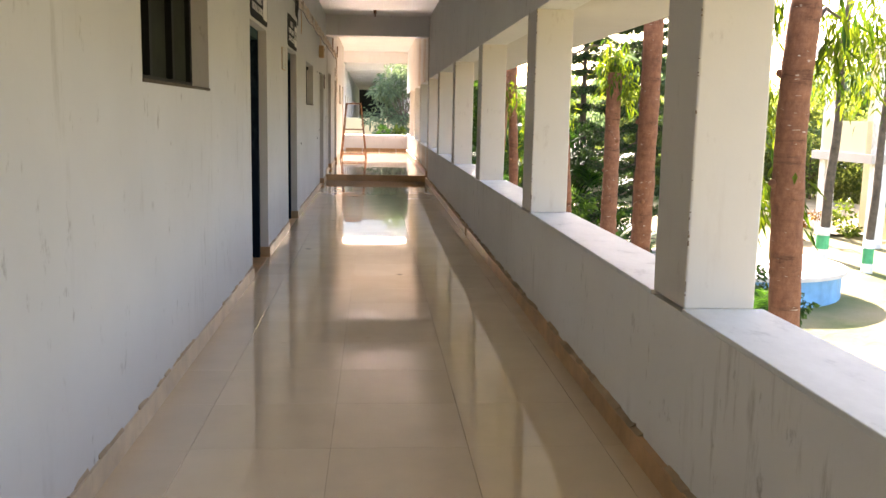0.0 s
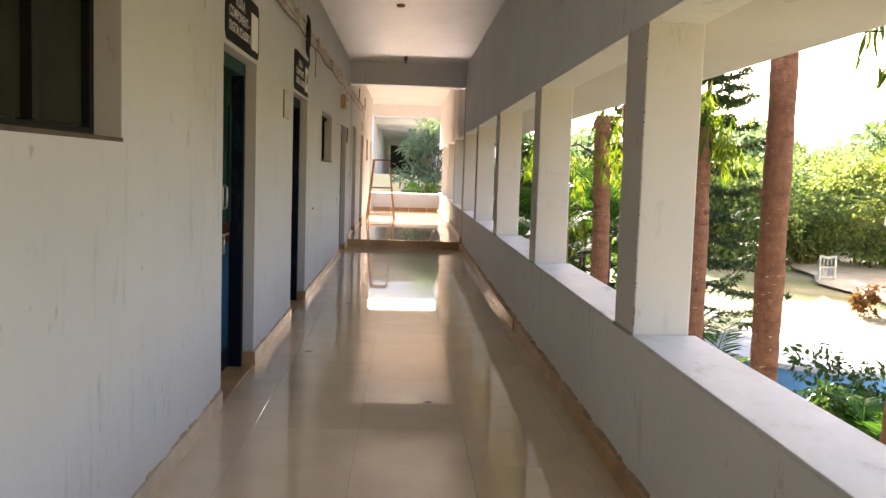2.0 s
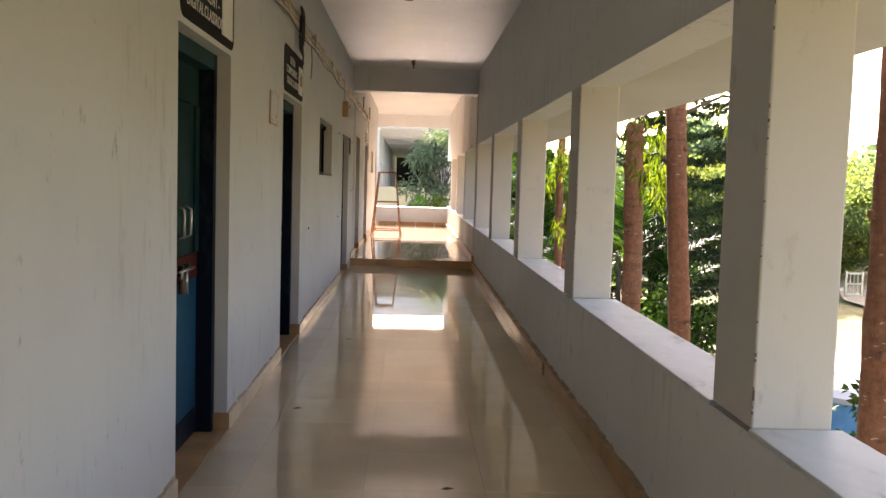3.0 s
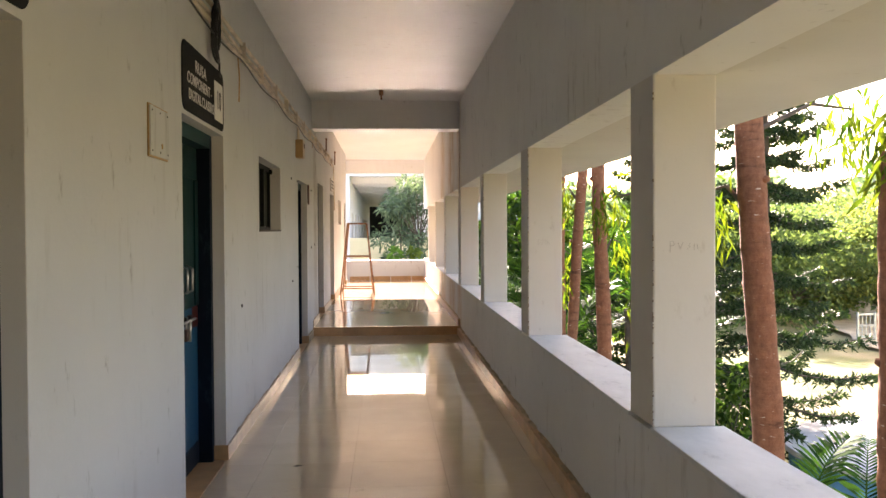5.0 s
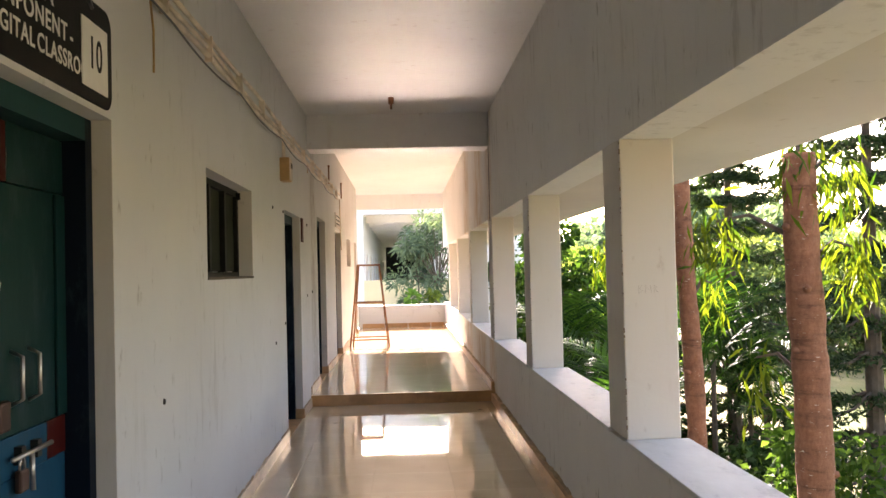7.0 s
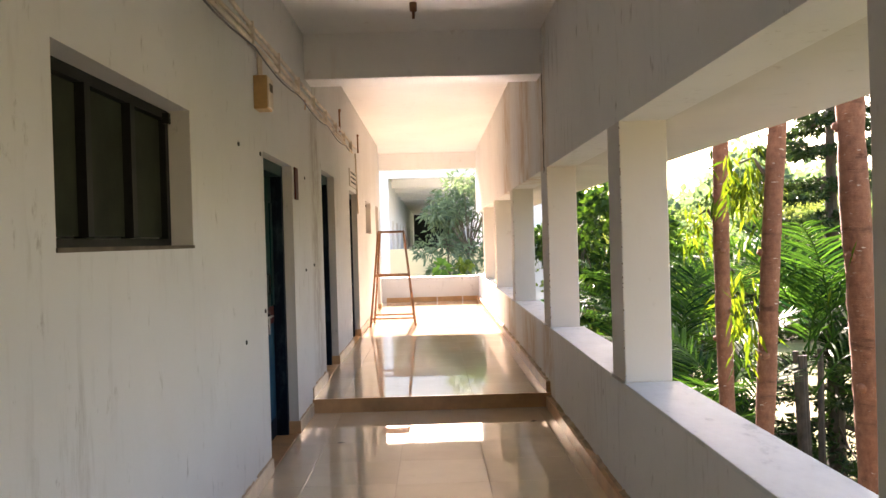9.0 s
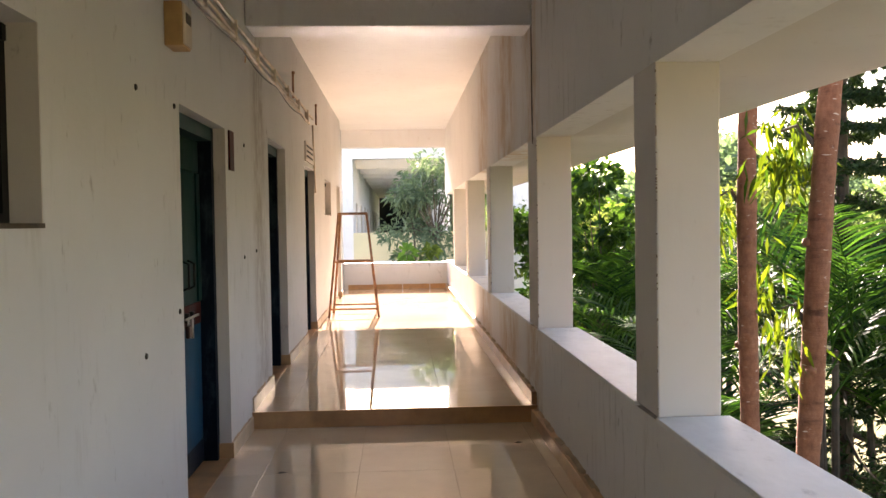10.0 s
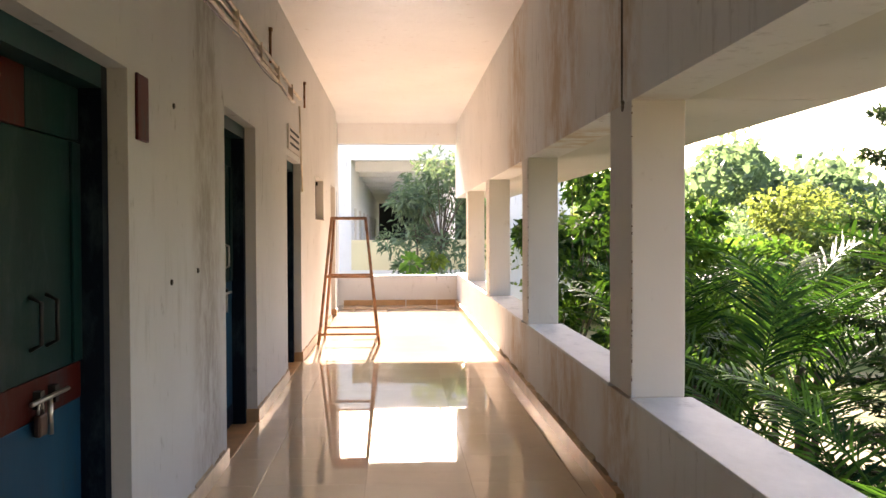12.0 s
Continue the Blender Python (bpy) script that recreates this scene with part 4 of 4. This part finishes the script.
for k, (x, y, top, sp) in enumerate(((3.4, 19.3, -0.8, 0.7), (4.8, 20.0, -0.7, 0.9), (3.7, 22.0, -0.7, 0.8), (4.5, 23.4, -0.6, 0.9), (3.4, 24.4, -0.7, 0.7))):
    broadleaf("shrub", x, y, GZ, top, sp, M_BUSH, 14, 150, 0.12, 80 + k, "low dark green shrub in the shade of the trees", 0.1, "shrubs")
broadleaf("croton_bush", 12.5, 25.2, GZ, -1.1, 0.6, M_REDLEAF, 8, 90, 0.12, 47, "low reddish croton bush by the track", 0.1, "shrubs")
broadleaf("croton_bush", 14.4, 26.4, GZ, -1.0, 0.8, M_TREE_B, 8, 90, 0.12, 48, "low yellowish bush by the track", 0.1, "shrubs")

# wooded distance, its haze put into the leaf colours
rnd = random.Random(77)
mats = (M_HAZED_A, M_HAZED_B, M_HAZED_C, M_HAZED_A, M_HAZED_C)
FAR = []
for k in range(30):
    ang = radians(6 + 36 * (k + rnd.random()) / 30)
    dist = rnd.uniform(34, 46) if k % 2 else rnd.uniform(48, 60)
    FAR.append((dist * math.sin(ang) + 1.0, 8 + dist * math.cos(ang), 0.95 + rnd.uniform(0.018, 0.05) * dist, rnd.uniform(2.8, 4.4), k))
for x, y, top, sp, k in FAR:
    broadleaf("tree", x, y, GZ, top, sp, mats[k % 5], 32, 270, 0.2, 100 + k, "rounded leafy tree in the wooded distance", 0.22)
g = Geo()
np.random.seed(5)
cnt = 60000
ang = np.random.uniform(radians(2), radians(60), cnt)
dist = np.random.uniform(56, 80, cnt)
hgt = 5.2 + 1.3 * np.sin(ang * 23) + 0.9 * np.sin(ang * 61 + 1) + (dist - 56) * 0.05
pos = np.stack([dist * np.sin(ang), 8 + dist * np.cos(ang), GZ + 1.0 + np.random.uniform(0, 1, cnt) ** 0.7 * (hgt + np.random.normal(size=cnt) * 0.5)], 1)
g.leaves(pos, unit(cnt), np.random.uniform(0.35, 0.8, cnt), 0.4)
tagged(part("far_woods", g, M_HAZED_C), "distant green wooded slope", "woods", kind="stuff")

# painted roadside trees and the yellow house far behind the first opening
for k, (x, y, r) in enumerate(((11.4, 21.9, 0.13), (11.3, 19.6, 0.10))):
    t = empty("banded_tree", "slim tree with trunk painted in green and white bands", "tree", "banded trees")
    g = Geo()
    bark_trunk(g, (x, y, GZ - 0.1), (x + 0.2, y, 4.5), r, r * 0.6, 50 + k)
    part("trunk", g, M_BARKDARK, t, "", True)
    for z0_, z1_, mt in ((0.0, 0.25, M_WHITEBAND), (0.25, 0.6, M_GREENBAND), (0.6, 0.8, M_WHITEBAND)):
        part("painted_band", Geo().tube([(x, y, GZ + z0_), (x, y, GZ + z1_)], r * 1.25, 14), mt, t)
    g = Geo()
    for j in range(9):
        drooping_cluster(g, (x + random.uniform(-0.5, 0.5), y + random.uniform(-0.5, 0.5), random.uniform(2.3, 4.6)), 90, 0.25, 0.6, 0.22)
    part("crown", g, M_ASHOKA, t, "drooping bright leaves")

hs = empty("yellow_house", "pale yellow building with white columns far beyond the garden", "house")
part("wall", Geo().box(23.5, 32, 37.0, 40, GZ, 3.4), M_YELLOW, hs, "pale yellow wall")
part("roof_slab", Geo().box(21.6, 32.4, 36.4, 40.4, 3.4, 3.7), M_WALL_RIGHT, hs, "white roof slab")
part("floor_slab", Geo().box(21.8, 23.5, 36.6, 40, 0.35, 0.6), M_CONCRETE, hs, "balcony slab")
for y in (36.7, 39.5):
    part("column", Geo().box(22.0, 22.35, y, y + 0.35, GZ, 3.4), M_WHITEBAND, hs, "white column")
part("balcony_wall", Geo().box(21.85, 22.0, 37.06, 39.49, 0.6, 1.5), M_YELLOW, hs, "yellow balcony wall")
for y in (38.0,):
    part("window", Geo().box(23.46, 23.5, y, y + 1.4, -1.0, 0.2), M_PANE, hs)
hs.location = (-8.4, -13.2, 0)
gt_ = empty("metal_gate", "small pale blue metal gate standing far off by the track", "gate")
for q in (0, 0.55):
    part("gate_post", Geo().box(14.6 + q, 14.66 + q, 33, 33.06, GZ, GZ + 0.95), M_GREY, gt_)
for z in (0.15, 0.5, 0.85):
    part("gate_bar", Geo().box(14.66, 15.15, 33.02, 33.06, GZ + z, GZ + z + 0.06), M_GREY, gt_)
for q in range(3):
    part("gate_bar", Geo().box(14.76 + q * 0.13, 14.78 + q * 0.13, 33.02, 33.05, GZ + 0.21, GZ + 0.85), M_GREY, gt_)

# ---- the next wing, beyond the corridor's end ----
wg = empty("wing", "white building wing with a long open corridor and yellow parapet", "building")
FY = 46.0
part("facade", Geo().box(-9, -1.64, FY, FY + 0.3, GZ, 4.9).box(-1.64, 3.4, FY, FY + 0.3, 4.0, 4.9).box(3.4, 6, FY, FY + 0.3, GZ, 4.9).box(-1.64, 3.4, FY, FY + 0.3, GZ, 0.2), M_WALL_RIGHT, wg, "white facade")
part("yellow_parapet", Geo().box(-1.64, 3.4, FY - 0.03, FY + 0.2, 0.2, 1.24), M_YELLOW, wg, "cream-yellow parapet")
FE = FY + 46
part("corridor_wall", Geo().box(-1.9, -1.64, FY + 0.3, FE, 0.0, 4.0), M_WALL_RIGHT, wg, "white corridor wall")
part("corridor_floor", Geo().box(-1.64, 2.15, FY + 0.3, FE, 0.0, 0.2), M_BASINTOP, wg)
part("corridor_roof", Geo().box(-9, 2.5, FY + 0.3, FE, 4.2, 4.5), M_CEIL, wg)
part("corridor_end", Geo().box(-1.64, 3.4, FE, FE + 0.2, 0, 4.2), M_WFRAME, wg, "dark end wall")
part("corridor_side", Geo().box(1.9, 2.15, FY + 0.3, FE, 0.2, 1.2).box(1.9, 2.15, FY + 0.3, FE, 3.75, 4.2), M_WALL_RIGHT, wg)
for k in range(12):
    part("ceiling_beam", Geo().box(-1.64, 1.9, FY + 3 + k * 3.6, FY + 3.4 + k * 3.6, 3.8, 4.2), M_CEIL, wg)
    part("corridor_pillar", Geo().box(1.9, 2.15, FY + 3 + k * 3.6, FY + 3.4 + k * 3.6, 1.2, 3.75), M_WALL_RIGHT, wg)
for k in range(9):
    part("corridor_door", Geo().box(-1.64, -1.6, FY + 2.2 + k * 4.4, FY + 3.2 + k * 4.4, 0.2, 2.4), M_JAMB, wg)
broadleaf("mango_tree", 1.35, 42.2, GZ + 1.0, 4.05, 1.75, M_MANGO, 30, 125, 0.27, 60, "grey-green mango tree before the next wing", 0.42, "trees at the corridor end", 0.13)
broadleaf("mango_tree", 0.6, 43.3, GZ + 1.0, 2.6, 0.9, M_MANGO, 9, 120, 0.28, 63, "low young mango tree before the next wing", 0.6, "trees at the corridor end", 0.13)
broadleaf("big_leaf_plant", 0.42, 38.0, GZ, 0.95, 0.5, M_BIGLEAF, 9, 22, 0.3, 61, "bright green large-leaved plant beyond the end parapet", 0.6, "trees at the corridor end")
broadleaf("big_leaf_plant", 1.15, 38.4, GZ, 1.0, 0.5, M_TREE_B, 8, 50, 0.22, 62, "yellow-green plant beyond the end parapet", 0.6, "trees at the corridor end")

# ---- skirting tiles and floor tiles ----
def strip_mesh(name, lx, ly, lz, mat, r=0.0006):
    """One tile with a small chamfer round its top."""
    x, y, z = lx / 2, ly / 2, lz
    g = Geo()
    g.v = [(-x, -y, 0), (x, -y, 0), (x, y, 0), (-x, y, 0), (-x, -y, z - r), (x, -y, z - r), (x, y, z - r), (-x, y, z - r), (-x + r, -y + r, z), (x - r, -y + r, z), (x - r, y - r, z), (-x + r, y - r, z)]
    g.f = [(3, 2, 1, 0), (8, 9, 10, 11)] + [(i, (i + 1) % 4, (i + 1) % 4 + 4, i + 4) for i in range(4)] + [(i + 4, (i + 1) % 4 + 4, (i + 1) % 4 + 8, i + 8) for i in range(4)]
    return g.mesh(name, mat)


cache = {}


def lay(name, parent, x0, x1, y0, y1, z0, z1, mat):
    key = (name, mat.name, round(x1 - x0, 3), round(y1 - y0, 3), round(z1 - z0, 3))
    if key not in cache:
        cache[key] = strip_mesh(name, x1 - x0, y1 - y0, z1 - z0, mat)
    ob = new(name, cache[key])
    ob.location = ((x0 + x1) / 2, (y0 + y1) / 2, z0)
    ob.parent = parent


GAP = 0.0008
COLS = [XL, -0.83, -0.23, 0.37, 0.97, XR]


def tiles(parent, y_from, y_to, start, z):
    y = start
    while y < y_to - 0.01:
        a, c = max(y, y_from), min(y + 0.6, y_to)
        for x0, x1 in zip(COLS, COLS[1:]):
            lay("tile", parent, x0 + GAP, x1 - GAP, a + GAP, c - GAP, z - 0.0095, z, M_TILE)
        y += 0.6


tiles(floor, -0.92, STEP, -0.92, 0.0)
lay("tile", floor, XL, XR, -3.2, -0.925, -0.0095, 0.0, M_TILE)
tiles(floor_up, STEP + 0.021, END, STEP + 0.021, RISE)
lay("tile", floor_up, XE, XL - 0.001, 30.6, END, RISE - 0.0095, RISE, M_TILE)


def skirting(wall, x0, x1, y_from, y_to, z0, mat=M_SKIRT):
    y = y_from
    while y < y_to - 0.02:
        c = min(y + 0.6, y_to)
        lay("skirting_tile", wall, x0, x1, y + 0.001, c - 0.001, z0, z0 + 0.1, mat)
        y = c


edges = [-3.2]
for y0, y1, z0, z1 in DOORS:
    edges += [y0, y1]
edges.append(30.6)
for a, c in zip(edges[0::2], edges[1::2]):
    if a < STEP < c:
        skirting(wall_left, XL + 0.0005, XL + 0.014, a - 0.014, STEP - 0.013, 0.0, M_SKIRT_PALE)
        skirting(wall_left, XL + 0.0005, XL + 0.014, STEP + 0.021, c + 0.014, RISE, M_SKIRT_PALE)
    else:
        skirting(wall_left, XL + 0.0005, XL + 0.014, a, c, 0.0 if c < STEP else RISE, M_SKIRT_PALE)
for y0, y1, z0, z1 in DOORS:
    lay("skirting_tile", wall_left, -1.222, XL + 0.016, y1 - 0.018, y1 - 0.006, z0 + 0.005, z0 + 0.105, M_SKIRT)
skirting(parapet, XR - 0.034, XR - 0.0005, -3.2, 10.8, 0.0)
skirting(parapet, XR - 0.05, XR - 0.0005, 10.8, STEP - 0.013, 0.0)
skirting(parapet, XR - 0.042, XR - 0.0005, STEP + 0.021, END - 0.02, RISE)
y = XL
while y < XR - 0.02:
    lay("skirting_tile", floor_up, y + 0.02, min(y + 0.6, XR - 0.02), END - 0.014, END - 0.001, RISE, RISE + 0.1, M_SKIRT)
    y += 0.6

# rubble plaster edge over the skirting
for wall, x, sgn, segs in ((wall_left, XL, 1, list(zip(edges[0::2], edges[1::2]))), (parapet, XR, -1, [(-3.0, STEP - 0.02), (STEP + 0.03, END - 0.05)])):
    g = Geo()
    for a, c in segs:
        y = a
        while y < c - 0.05:
            z = RISE if y > STEP else 0.0
            ln = random.uniform(0.05, 0.2)
            if random.random() < 0.75:
                k = len(g.v)
                d = random.uniform(0.004, 0.011) * (3.2 if sgn < 0 else 1.0)
                h0, h1 = random.uniform(0.004, 0.022), random.uniform(0.004, 0.02)
                e = min(y + ln, c)
                g.v += [(x, y, z + 0.1), (x + sgn * d, y, z + 0.1), (x + sgn * d, e, z + 0.1), (x, e, z + 0.1), (x, y, z + 0.1 + h0), (x, e, z + 0.1 + h1)]
                g.f += [(k + 1, k + 2, k + 5, k + 4), (k, k + 1, k + 4), (k + 2, k + 3, k + 5)]
            y += ln
    tagged(part("mortar_edge", g, M_GROUT, wall, "crumbling mortar edge"), kind="stuff")

# a few dry leaves and dirt marks on the floor
for x, y, z in ((0.18, 8.1, 0.0), (-0.75, 9.6, 0.0), (-0.6, 12.2, 0.0), (-0.72, 18.3, 0.0), (0.86, 18.9, 0.0)):
    g = Geo()
    g.v = [(x - 0.03, y, z + 0.002), (x, y + 0.02, z + 0.008), (x + 0.04, y + 0.012, z + 0.003), (x, y - 0.012, z + 0.002)]
    g.f = [(0, 3, 2, 1)]
    tagged(part("dry_leaf", g, M_BARKDARK), "small dry brown leaf lying on the tiles", "leaf", "dry leaves")
